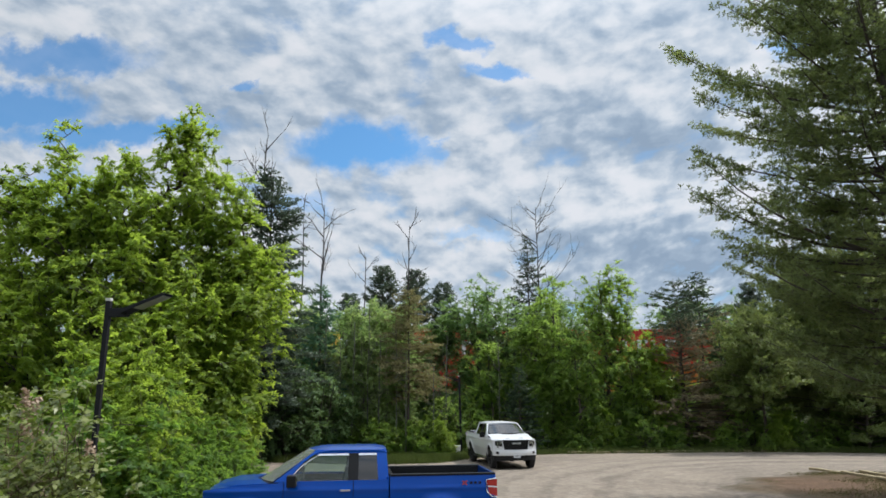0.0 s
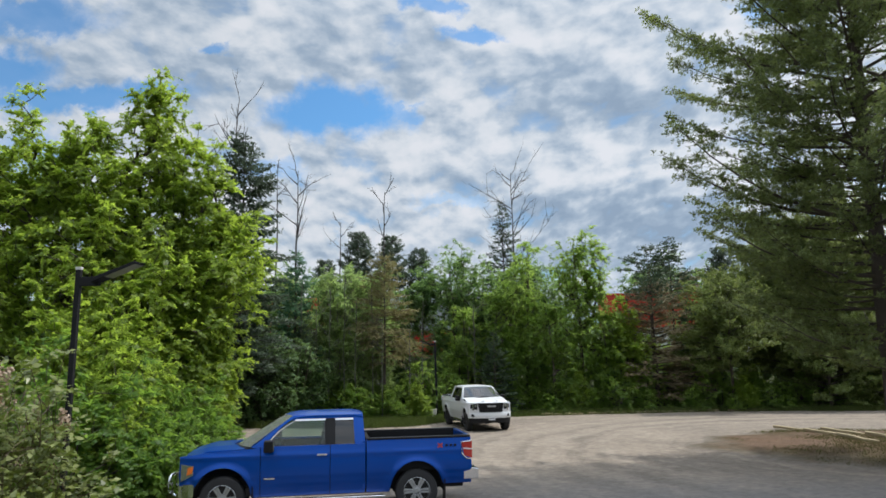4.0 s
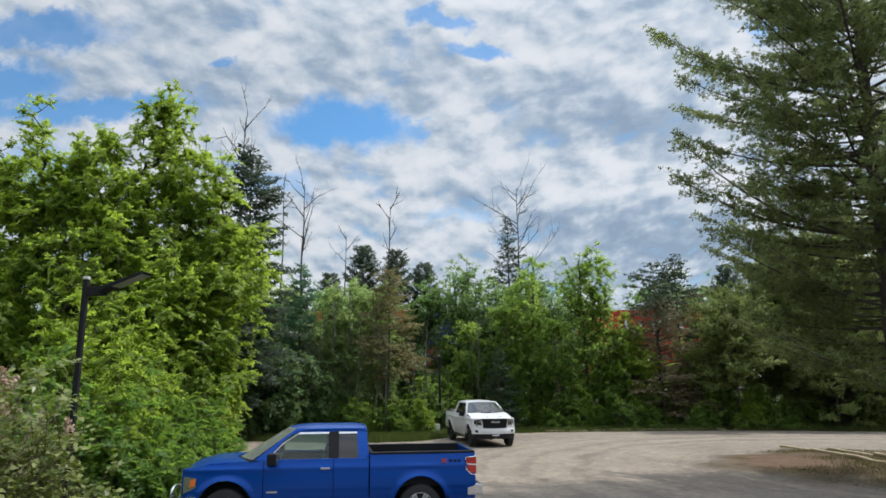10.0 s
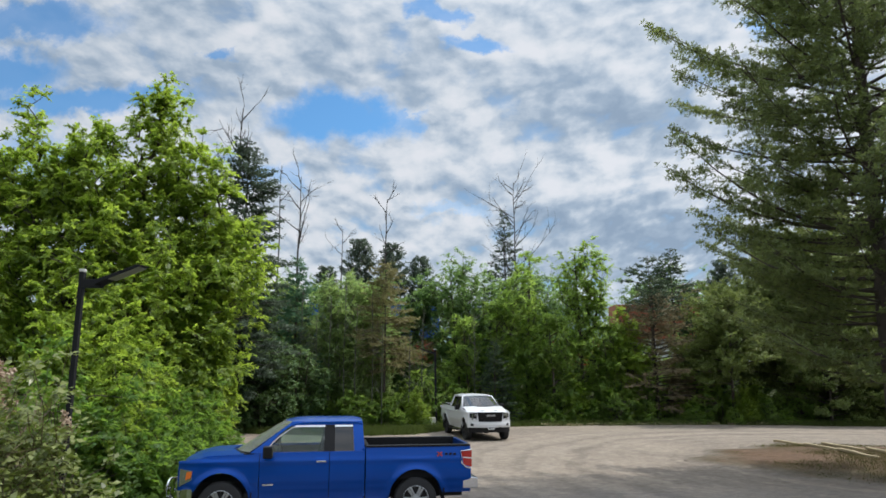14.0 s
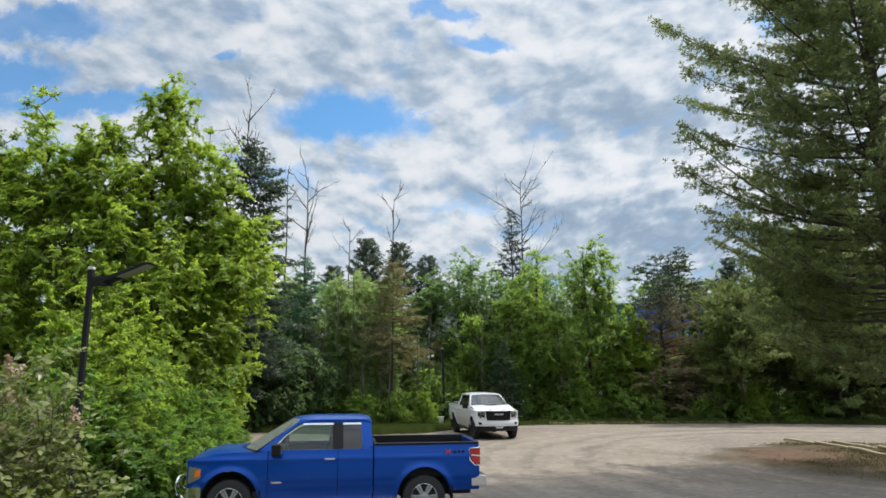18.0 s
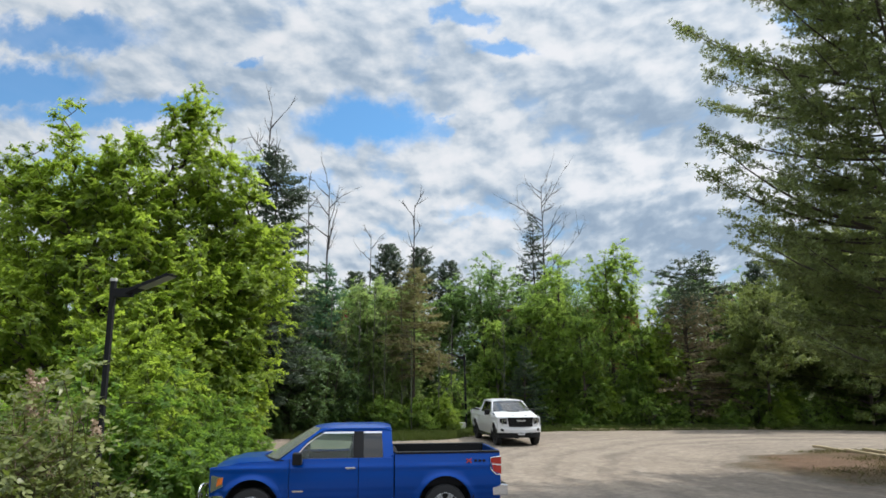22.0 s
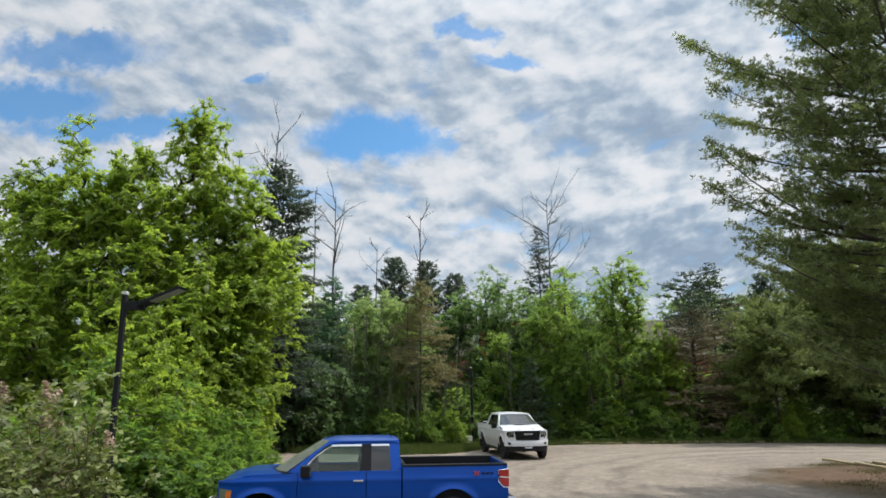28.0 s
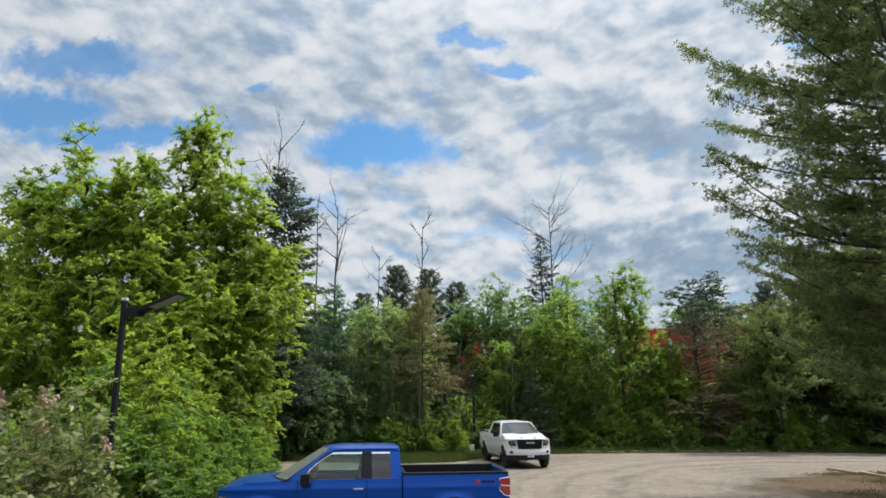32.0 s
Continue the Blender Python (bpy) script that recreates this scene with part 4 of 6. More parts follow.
# standing dead trees
snag("dead_tree", pose(-11.3, 50, 0), "slim bare dead tree", 18.2, 0.12, 51, branches=5, start=0.72, length=1.6)
snag("dead_tree", pose(-9.9, 50, 0), "bare dead tree with upswept branches", 17.6, 0.15, 52, branches=9, start=0.62, length=3.2)
snag("dead_tree", pose(-6.7, 50, 0), "broken bare dead tree", 13.6, 0.11, 53, branches=3, start=0.8, length=1.8)
snag("dead_tree", pose(-3.4, 50, 0), "bare dead tree with a forked tip", 15.9, 0.14, 54, branches=6, start=0.72, length=2.4)
snag("dead_tree", pose(6.0, 48.5, 0), "broad bare dead tree with many upswept branches", 16.8, 0.11, 55, branches=22, start=0.52, length=3.4, lift=0.8)
conifer("spruce_tree", pose(5.4, 48.8, 0), "thin grey-green spruce below a dead tree", 14.9, 2.9, NEEDLE_FAR, BARK_DEAD, 0.13, bare=0.2, density=0.6, taper=1.1, seed=56, ragged=0.45)

# dark pines beyond the railway
dark_pine = conifer("pine_tree", pose(-7.0, 66, 0), "dark green pine beyond the railway", 15.9, 2.2, NEEDLE_FAR, BARK, 0.2, bare=0.42, gap=0.5, tuft=True, blade=0.24, taper=0.55, seed=61, group="far pines")
for x, y, s, turn in ((-3.7, 66, 0.97, 90), (-1.1, 67, 0.90, 200), (-10.5, 68, 0.85, 30), (29.4, 68, 0.9, 300)):
    copy_thing(dark_pine, pose(x, y, 0, 0, 0, turn) @ Matrix.Scale(s, 4))
for x, y, s, turn in ((24.3, 68.5, 1.24, 150), (20.8, 68.0, 1.17, 20), (27.6, 69.0, 1.2, 240)):
    copy_thing(leafy, pose(x, y, 0, 0, 0, turn) @ Matrix.Scale(s, 4))

# evergreens towards the big pine
conifer("spruce_tree", pose(15.0, 46.3, 0), "dark green spruce with a thin spire", 11.0, 2.2, NEEDLE_SPRUCE, BARK, 0.13, bare=0.66, gap=0.34, taper=0.8, seed=71, ragged=0.5, density=0.9)
conifer("spruce_tree", pose(16.6, 46.4, 0), "dark green spruce with a thin spire and dead lower boughs", 11.5, 2.4, NEEDLE_SPRUCE, BARK, 0.14, bare=0.5, seed=72, ragged=0.4, density=0.75, taper=0.9, dead_mat=NEEDLE_BROWN, dead_below=7.6)
conifer("spruce_tree", pose(14.1, 43, 0), "half-dead grey-brown spruce with a dark green top", 9.3, 3.3, NEEDLE_SPRUCE, BARK, 0.15, bare=0.1, gap=0.25, density=1.0, ragged=0.35, seed=73, taper=0.75, blade=0.12, dead_mat=NEEDLE_BROWN, dead_below=6.9)
young = conifer("pine_tree", pose(17.9, 40.9, 0), "young yellow-green pine with drooping boughs", 7.4, 3.3, NEEDLE_YOUNG, BARK, 0.12, bare=0.3, gap=0.24, tuft=True, blade=0.15, reps=7, droop=0.4, taper=0.5, seed=74, twig_n=11, group="young pines")
for x, y, s, turn in ((21.9, 41.8, 0.92, 100), (26.2, 40.8, 1.0, 220), (20.2, 44.5, 1.12, 300), (23.2, 44.2, 1.5, 200), (26.8, 44.8, 1.6, 60), (30.0, 42.5, 1.25, 10), (28.4, 41.2, 1.1, 150), (24.6, 42.4, 1.05, 330)):
    copy_thing(young, pose(x, y, 0, 0, 0, turn) @ Matrix.Scale(s, 4))
big_pine("white_pine", pose(12.8, 18.9, 0.05), "tall dark green white pine with long boughs on bare soil", 19.5, ((2.3, 3.7, 5.1, 6.3, 7.1, 7.9, 9.1, 10.2, 11.2, 14, 17, 19.5), (3.6, 4.0, 4.6, 5.3, 5.2, 4.6, 4.5, 5.0, 5.0, 4.2, 2.3, 0.3)), NEEDLE_PINE, BARK, 0.26, 75, gap=0.37)
low_pine = conifer("pine_tree", pose(23.4, 40.4, 0), "young green pine with boughs down to the grass", 6.4, 2.7, NEEDLE_YOUNG, BARK, 0.1, bare=0.03, gap=0.25, tuft=True, blade=0.15, reps=7, droop=0.35, taper=0.55, seed=76, twig_n=11, group="young pines")
for x, y, s, turn in ((26.9, 39.9, 0.95, 140), (30.5, 40.5, 1.1, 250)):
    copy_thing(low_pine, pose(x, y, 0, 0, 0, turn) @ Matrix.Scale(s, 4))

# shrubs and undergrowth
shrub = broadleaf("shrub", pose(-7.4, 14.4, 0), "dense bright green leafy shrub beside the lot", [(0, 0, 1.5, 1.5, 1.3, 1.5), (0.6, 0.2, 0.8, 1.3, 1.2, 0.9)], 1.6, 0.035, LEAF_SHRUB, BARK, clumps=300, leaves=80, leaf=0.105, spread=0.23, seed=81, stems=4, twig=0.006, group="roadside shrubs", category="shrub")
for x, y, s, turn in ((-9.4, 16.5, 1.05, 60), (-6.4, 15.6, 0.72, 150), (-8.0, 18.0, 0.85, 260), (-6.3, 17.8, 0.68, 20), (-7.2, 20.5, 0.85, 320), (-5.9, 20.0, 0.45, 120), (-8.6, 22.6, 0.95, 30), (-9.6, 25.6, 1.0, 170), (-10.5, 13.5, 1.2, 220)):
    copy_thing(shrub, pose(x, y, 0, 0, 0, turn) @ Matrix.Scale(s, 4))
young_maple = broadleaf("maple_sapling", pose(-8.6, 19.4, 0), "young bright green maple beside the shrubs", [(0, 0, 3.3, 0.7, 0.7, 1.2), (0.2, 0, 2.3, 1.0, 0.9, 1.2), (-0.3, -0.1, 1.3, 1.1, 1.0, 1.0), (0.5, 0, 3.0, 0.5, 0.5, 0.9)], 3.6, 0.05, LEAF_MAPLE, BARK, clumps=320, leaves=80, leaf=0.108, spread=0.24, seed=83, stems=2, group="young maples", twig=0.007)
for x, y, s, turn in ((-7.7, 17.0, 0.86, 70), (-9.9, 21.5, 1.1, 190), (-7.9, 22.4, 0.95, 310), (-6.9, 15.2, 0.66, 130), (-9.5, 17.6, 1.05, 20), (-0.7, 37.6, 0.45, 160), (8.6, 41.2, 0.6, 40), (19.4, 41.2, 0.55, 200), (-7.9, 24.0, 1.15, 275), (12.0, 43.0, 1.45, 250), (18.3, 40.3, 0.5, 120)):
    copy_thing(young_maple, pose(x, y, 0, 0, 0, turn) @ Matrix.Scale(s, 4))
under = broadleaf("shrub", pose(-1.2, 40.2, 0), "leafy green undergrowth at the edge of the trees", [(0, 0, 0.9, 1.2, 1.0, 1.0), (0.5, 0.1, 0.5, 1.0, 0.8, 0.6)], 1.0, 0.025, LEAF_POPLAR, BARK, clumps=140, leaves=60, leaf=0.10, spread=0.21, seed=82, stems=3, group="undergrowth", category="shrub")
rng1 = np.random.default_rng(9)
for k in range(46):
    x = -16 + k * 1.0 + rng1.uniform(-0.4, 0.4)
    size, deep = rng1.uniform(0.45, 1.3), rng1.uniform(1.6, 4.2)
    if abs(x - 0.2) < 1.1:
        continue
    copy_thing(under, pose(x, max(edge_of_lot(x) + deep, 37.4 + deep * 0.5), 0, 0, 0, rng1.uniform(0, 360)) @ Matrix.Scale(size, 4))

for x, y, s, turn in ((-7.6, 37.4, 0.6, 20), (-6.2, 38.4, 0.7, 140), (-4.9, 38.9, 0.55, 250), (-3.7, 38.8, 0.7, 70), (-2.3, 38.9, 0.75, 190), (-1.5, 39.4, 1.0, 310), (0.9, 40.6, 1.3, 100), (2.0, 40.9, 1.1, 230), (-0.4, 41.0, 1.7, 10), (9.6, 41.6, 0.8, 60), (11.3, 41.0, 1.1, 150), (12.6, 41.3, 0.7, 280), (15.7, 41.2, 0.9, 30), (16.9, 42.2, 1.5, 220), (18.6, 42.3, 1.3, 110), (17.5, 40.2, 0.55, 10), (19.9, 40.6, 0.9, 330), (21.6, 41.2, 1.2, 80)):
    copy_thing(under, pose(x, y, 0, 0, 0, turn) @ Matrix.Scale(s, 4))

lilac = broadleaf("lilac_bush", pose(-4.2, 6.2, 0) @ Matrix.Scale(0.93, 4, (0, 0, 1)), "lilac bush with grey-green leaves and faded blossom", [(0, 0, 2.0, 1.15, 1.0, 1.1), (0.55, -0.2, 1.5, 0.85, 0.9, 1.2), (-0.6, 0, 2.1, 1.1, 1.0, 1.05), (0.1, 0, 0.8, 0.9, 0.8, 0.8), (0.75, -0.1, 1.75, 0.65, 0.8, 0.85)], 2.4, 0.03, LEAF_LILAC, BARK_TWIG, clumps=600, leaves=34, leaf=0.07, spread=0.16, seed=91, twigs=4, hang=0.3, firm=1.4, stems=6, twig=0.004, category="shrub")

rngb = np.random.default_rng(92)
for k in range(13):
    a, lift = rngb.uniform(0, 2 * np.pi), rngb.uniform(0.35, 1.0)
    tip = np.array((0.1 + 0.95 * math.cos(a) * math.sqrt(1.05 - lift ** 2), 1.0 * math.sin(a) * math.sqrt(1.05 - lift ** 2) - 0.15, 2.05 + 0.96 * lift))
    n = 150
    s = rngb.uniform(0, 1, (n, 1))
    spot = tip + np.array((rngb.normal(0, 0.05), rngb.normal(0, 0.05), 0.2)) * s + rngb.normal(0, 0.045, (n, 3)) * (1.1 - s)
    v, f = leaf_cards(rngb, spot, unit(rngb.normal(0, 1, (n, 3))), 0.036, 0.03)
    put("blossom", mesh_of("blossom", v, f, PETAL_FADED), lilac, None, "faded pinkish brown lilac blossom")

dry = Tubes()
for k in range(420):
    a, r, z = rngb.uniform(0, 2 * np.pi), 1.12 * math.sqrt(rngb.uniform(0.35, 1.0)), rngb.uniform(0.5, 2.75)
    foot = np.array((-0.05 + r * math.cos(a) * (1.15 - 0.12 * z), r * math.sin(a) * (1.1 - 0.12 * z), z))
    way = unit(np.array((0.35 * math.cos(a), 0.35 * math.sin(a), 1.0)) + rngb.normal(0, 0.45, 3))
    ln = rngb.uniform(0.12, 0.34)
    dry.add([foot, foot + way * ln * 0.5 + rngb.normal(0, 0.015, 3), foot + way * ln], [0.005, 0.004, 0.002], 3)
tagged(put("dry_brush", dry.mesh("dry_brush", TWIG_DRY), lilac), "bare grey-brown dry twigs", kind="stuff")

# far woods that close the view
rngw = np.random.default_rng(17)
n = 60000
wx = rngw.uniform(-160, 170, n)
top = 9 + 3 * np.sin(wx * 0.21) + 2 * np.sin(wx * 0.57 + 1)
wz = top * rngw.uniform(0, 1, n) ** 0.7
wy = 84 + 0.0006 * wx ** 2 + rngw.normal(0, 1.4, n)
at = np.column_stack([wx, wy, wz])
v, f = leaf_cards(rngw, at, np.tile((0, -1.0, 0.2), (n, 1)), 0.75, 0.5)
tagged(put("far_woods", mesh_of("far_woods", v, f, LEAF_WOODS)), "dense green woods beyond the railway", "woods", kind="stuff")

for x, y, s, turn in ((-11.5, 41.0, 0.95, 15), (-9.0, 43.5, 1.0, 95), (12.6, 47.5, 0.62, 50), (17.1, 44.6, 0.8, 70)):
    copy_thing(fir, pose(x, y, 0, 0, 0, turn) @ Matrix.Scale(s, 4))
for x, y, s, turn in ((-24, 48, 0.8, 10), (-20.5, 50, 0.85, 60), (-17, 49, 0.8, 110), (-13.8, 50.5, 0.82, 160), (-11, 49, 0.8, 200), (-8.2, 50.5, 0.82, 250), (-5.4, 49.5, 0.78, 300), (-4.0, 51.5, 0.74, 340),
                      (2.6, 50.5, 0.8, 20), (5.4, 51, 0.85, 70), (8.2, 50, 0.85, 120), (10.8, 50.8, 0.8, 170), (13.6, 50, 0.42, 220), (15.8, 50.5, 0.4, 260), (18.5, 50, 0.55, 300), (21.5, 50.5, 0.5, 30), (25.5, 49, 0.6, 80), (29, 50, 0.8, 130), (33, 47, 1.0, 180), (37, 42, 1.1, 90), (22.6, 46.6, 0.5, 15), (25.8, 46.0, 0.55, 100), (19.6, 47.8, 0.5, 210)):
    copy_thing(leafy, pose(x, y, height_at(x, y) - 0.1, 0, 0, turn) @ Matrix.Scale(s, 4))
# ---- solid helpers ----
def part(name, me, parent, label="", m=None):
    """Links a mesh as one part of a thing."""
    return put(name, me, parent, m, label)


def from_bm(name, bm, mat, smooth=False, weighted=True):
    me = bpy.data.meshes.new(name)
    bmesh.ops.recalc_face_normals(bm, faces=bm.faces)
    for f in bm.faces:
        f.smooth = smooth
    bm.to_mesh(me)
    bm.free()
    me.materials.append(mat)
    return me


def block(name, mat, x0, x1, y0, y1, z0, z1, bevel=0.01, seg=2):
    """A box with rounded edges."""
    bm = bmesh.new()
    bmesh.ops.create_cube(bm, size=1, matrix=Matrix.Translation(((x0 + x1) / 2, (y0 + y1) / 2, (z0 + z1) / 2)) @ Matrix.Diagonal((x1 - x0, y1 - y0, z1 - z0, 1)))
    if bevel:
        bmesh.ops.bevel(bm, geom=bm.edges[:], offset=bevel, segments=seg, affect="EDGES", profile=0.7)
    return from_bm(name, bm, mat, smooth=False)


def prism(name, mat, outline, y0, y1, bevel=0.008):
    """An outline in x and z, drawn out along y."""
    bm = bmesh.new()
    low = [bm.verts.new((x, y0, z)) for x, z in outline]
    high = [bm.verts.new((x, y1, z)) for x, z in outline]
    n = len(outline)
    bm.faces.new(low), bm.faces.new(high[::-1])
    for i in range(n):
        bm.faces.new((low[i], high[i], high[(i + 1) % n], low[(i + 1) % n]))
    bmesh.ops.recalc_face_normals(bm, faces=bm.faces)
    if bevel:
        bmesh.ops.bevel(bm, geom=bm.edges[:], offset=bevel, segments=2, affect="EDGES", profile=0.7)
    return from_bm(name, bm, mat)


def sheet(name, mat, fn, nu, nv, inward, smooth=True):
    """A curved panel: fn(u, v) gives its outer face, inward its thickness as a vector."""
    u, v = np.linspace(0, 1, nu), np.linspace(0, 1, nv)
    outer = np.array([fn(a, b) for b in v for a in u], float)
    inner = outer + np.array(inward, float)
    n = nu * nv
    q = [(j * nu + i, j * nu + i + 1, (j + 1) * nu + i + 1, (j + 1) * nu + i) for j in range(nv - 1) for i in range(nu - 1)]
    back = [(a + n, d + n, c + n, b + n) for a, b, c, d in q]
    rim = [(i + 1, i, i + n, i + 1 + n) for i in range(nu - 1)] + [((nv - 1) * nu + i, (nv - 1) * nu + i + 1, (nv - 1) * nu + i + 1 + n, (nv - 1) * nu + i + n) for i in range(nu - 1)]
    rim += [(j * nu, (j + 1) * nu, (j + 1) * nu + n, j * nu + n) for j in range(nv - 1)] + [((j + 1) * nu + nu - 1, j * nu + nu - 1, j * nu + nu - 1 + n, (j + 1) * nu + nu - 1 + n) for j in range(nv - 1)]
    me = mesh_of(name, np.concatenate([outer, inner]), np.array(q + back + rim), mat, smooth=smooth)
    bm = bmesh.new()
    bm.from_mesh(me)
    bmesh.ops.recalc_face_normals(bm, faces=bm.faces)
    hard = [e for e in bm.edges if len(e.link_faces) == 2 and e.calc_face_angle() > 0.6]
    bmesh.ops.split_edges(bm, edges=hard)
    bm.to_mesh(me)
    bm.free()
    return me


def lathe(name, mat, profile, seg=28, smooth=True):
    """A profile of (radius, y) turned about the y axis."""
    prof = np.array(profile, float)
    a = np.linspace(0, 2 * np.pi, seg, endpoint=False)
    v = np.array([(r * math.cos(t), y, r * math.sin(t)) for t in a for r, y in prof])
    k = len(prof)
    f = np.array([(i * k + j, ((i + 1) % seg) * k + j, ((i + 1) % seg) * k + j + 1, i * k + j + 1) for i in range(seg) for j in range(k - 1)])
    me = mesh_of(name, v, f, mat, smooth=smooth)
    bm = bmesh.new()
    bm.from_mesh(me)
    bmesh.ops.remove_doubles(bm, verts=bm.verts, dist=1e-5)
    bmesh.ops.recalc_face_normals(bm, faces=bm.faces)
    bmesh.ops.split_edges(bm, edges=[e for e in bm.edges if len(e.link_faces) == 2 and e.calc_face_angle() > 0.7])
    bm.to_mesh(me)
    bm.free()
    return me


def pipe(name, mat, path, radius, sides=10):
    t = Tubes()
    p = np.array(path, float)
    t.add(p, np.full(len(p), radius), sides)
    return t.mesh(name, mat)


def paint(name, colour, flake=0.0, rough=0.35, spec=0.5):
    """Car paint: colour under clear lacquer, with a little road dust."""
    m = bpy.data.materials.new(name)
    m.use_nodes = True
    t = m.node_tree
    p = t.nodes["Principled BSDF"]
    where = node(t, "ShaderNodeTexCoord").outputs["Object"]
    split_place = node(t, "ShaderNodeSeparateXYZ")
    t.links.new(where, split_place.inputs[0])
    dust_haze = calc(t, "MULTIPLY", step(t, calc(t, "ADD", split_place.outputs[2], calc(t, "MULTIPLY", noisy(t, where, 3.0, 5.0), 0.5)), 0.95, 0.40), 0.18)
    t.links.new(blend(t, dust_haze, colour, (0.20, 0.18, 0.15)), p.inputs["Base Color"])
    t.links.new(calc(t, "ADD", rough, calc(t, "MULTIPLY", dust_haze, 0.7), clamp=True), p.inputs["Roughness"])
    p.inputs["Metallic"].default_value, p.inputs["Specular IOR Level"].default_value = flake, spec
    p.inputs["Coat Weight"].default_value, p.inputs["Coat Roughness"].default_value = 0.4, 0.05
    return m


def glass(name, tint, rough=0.0, bend=1.6, dust_haze=0.0):
    m = bpy.data.materials.new(name)
    m.use_nodes = True
    t = m.node_tree
    t.nodes.clear()
    clear, gloss, mix = node(t, "ShaderNodeBsdfTransparent"), node(t, "ShaderNodeBsdfGlossy"), node(t, "ShaderNodeMixShader")
    clear.inputs[0].default_value = (*tint, 1)
    gloss.inputs[0].default_value, gloss.inputs[1].default_value = (1, 1, 1, 1), rough + 0.02
    fres = node(t, "ShaderNodeFresnel")
    fres.inputs[0].default_value = bend
    t.links.new(fres.outputs[0], mix.inputs[0])
    t.links.new(clear.outputs[0], mix.inputs[1])
    t.links.new(gloss.outputs[0], mix.inputs[2])
    # pale diffuse film imitates the light reflection and haze on a windscreen
    film, hazed = node(t, "ShaderNodeBsdfDiffuse"), node(t, "ShaderNodeMixShader")
    film.inputs[0].default_value, hazed.inputs[0].default_value = (0.42, 0.43, 0.38, 1), dust_haze
    t.links.new(mix.outputs[0], hazed.inputs[1])
    t.links.new(film.outputs[0], hazed.inputs[2])
    t.links.new(hazed.outputs[0], node(t, "ShaderNodeOutputMaterial").inputs[0])
    return m


BLUE = paint("blue_car_paint", (0.0003, 0.060, 0.35), 0.45, 0.32, 0.2)
WHITE = paint("white_car_paint", (0.70, 0.71, 0.73))
CHROME = material("chrome", (0.75, 0.76, 0.78), 0.12, 1.0, vary=0.05)
ALLOY = material("alloy", (0.46, 0.47, 0.48), 0.28, 0.9, vary=0.1)
RUBBER = material("tyre_rubber", (0.022, 0.022, 0.023), 0.85, vary=0.25, scale=8, bump=0.2, bump_scale=60)
BLACK = material("black_plastic", (0.011, 0.011, 0.012), 0.5, vary=0.2, scale=6, spec=0.2)
DARK = material("dark_underbody", (0.02, 0.019, 0.018), 0.9, vary=0.3)
LINER = material("bed_liner", (0.014, 0.014, 0.015), 0.85, vary=0.2, bump=0.2, bump_scale=80, spec=0.2)
CLOTH = material("seat_cloth", (0.05, 0.05, 0.052), 0.9, vary=0.15, bump=0.2, bump_scale=90)
GLASS = glass("window_glass", (0.78, 0.86, 0.82), 0.0, 1.5)
GLASS_SCREEN = glass("windscreen_glass", (0.86, 0.93, 0.89), 0.0, 1.28, 0.2)
GLASS_COATED = glass("coated_windscreen_glass", (0.30, 0.37, 0.42), 0.0, 1.75)
GLASS_DARK = glass("dark_window_glass", (0.10, 0.11, 0.12), 0.0, 1.8)
LENS_CLEAR = material("headlamp_lens", (0.30, 0.32, 0.29), 0.12, 0.7, vary=0.35, scale=14, coat=1.0)
LENS_AMBER = material("amber_lens", (0.75, 0.16, 0.015), 0.2, coat=0.8, vary=0.1)
LENS_RED = material("red_lens", (0.42, 0.02, 0.015), 0.25, coat=0.8, vary=0.12)
LENS_WHITE = material("white_lens", (0.75, 0.68, 0.66), 0.2, coat=0.8, vary=0.05)
PLATE = material("pale_plate", (0.7, 0.72, 0.76), 0.5, vary=0.06)
BADGE_RED = material("red_badge", (0.42, 0.06, 0.07), 0.5, vary=0.05)
POST_PAINT = material("black_painted_metal", (0.010, 0.010, 0.011), 0.7, vary=0.25, scale=3, bump=0.1, spec=0.25)
LED = material("lamp_lens", (0.24, 0.22, 0.17), 0.3, vary=0.1)
CAP = material("pale_cap", (0.62, 0.6, 0.56), 0.6, vary=0.1)


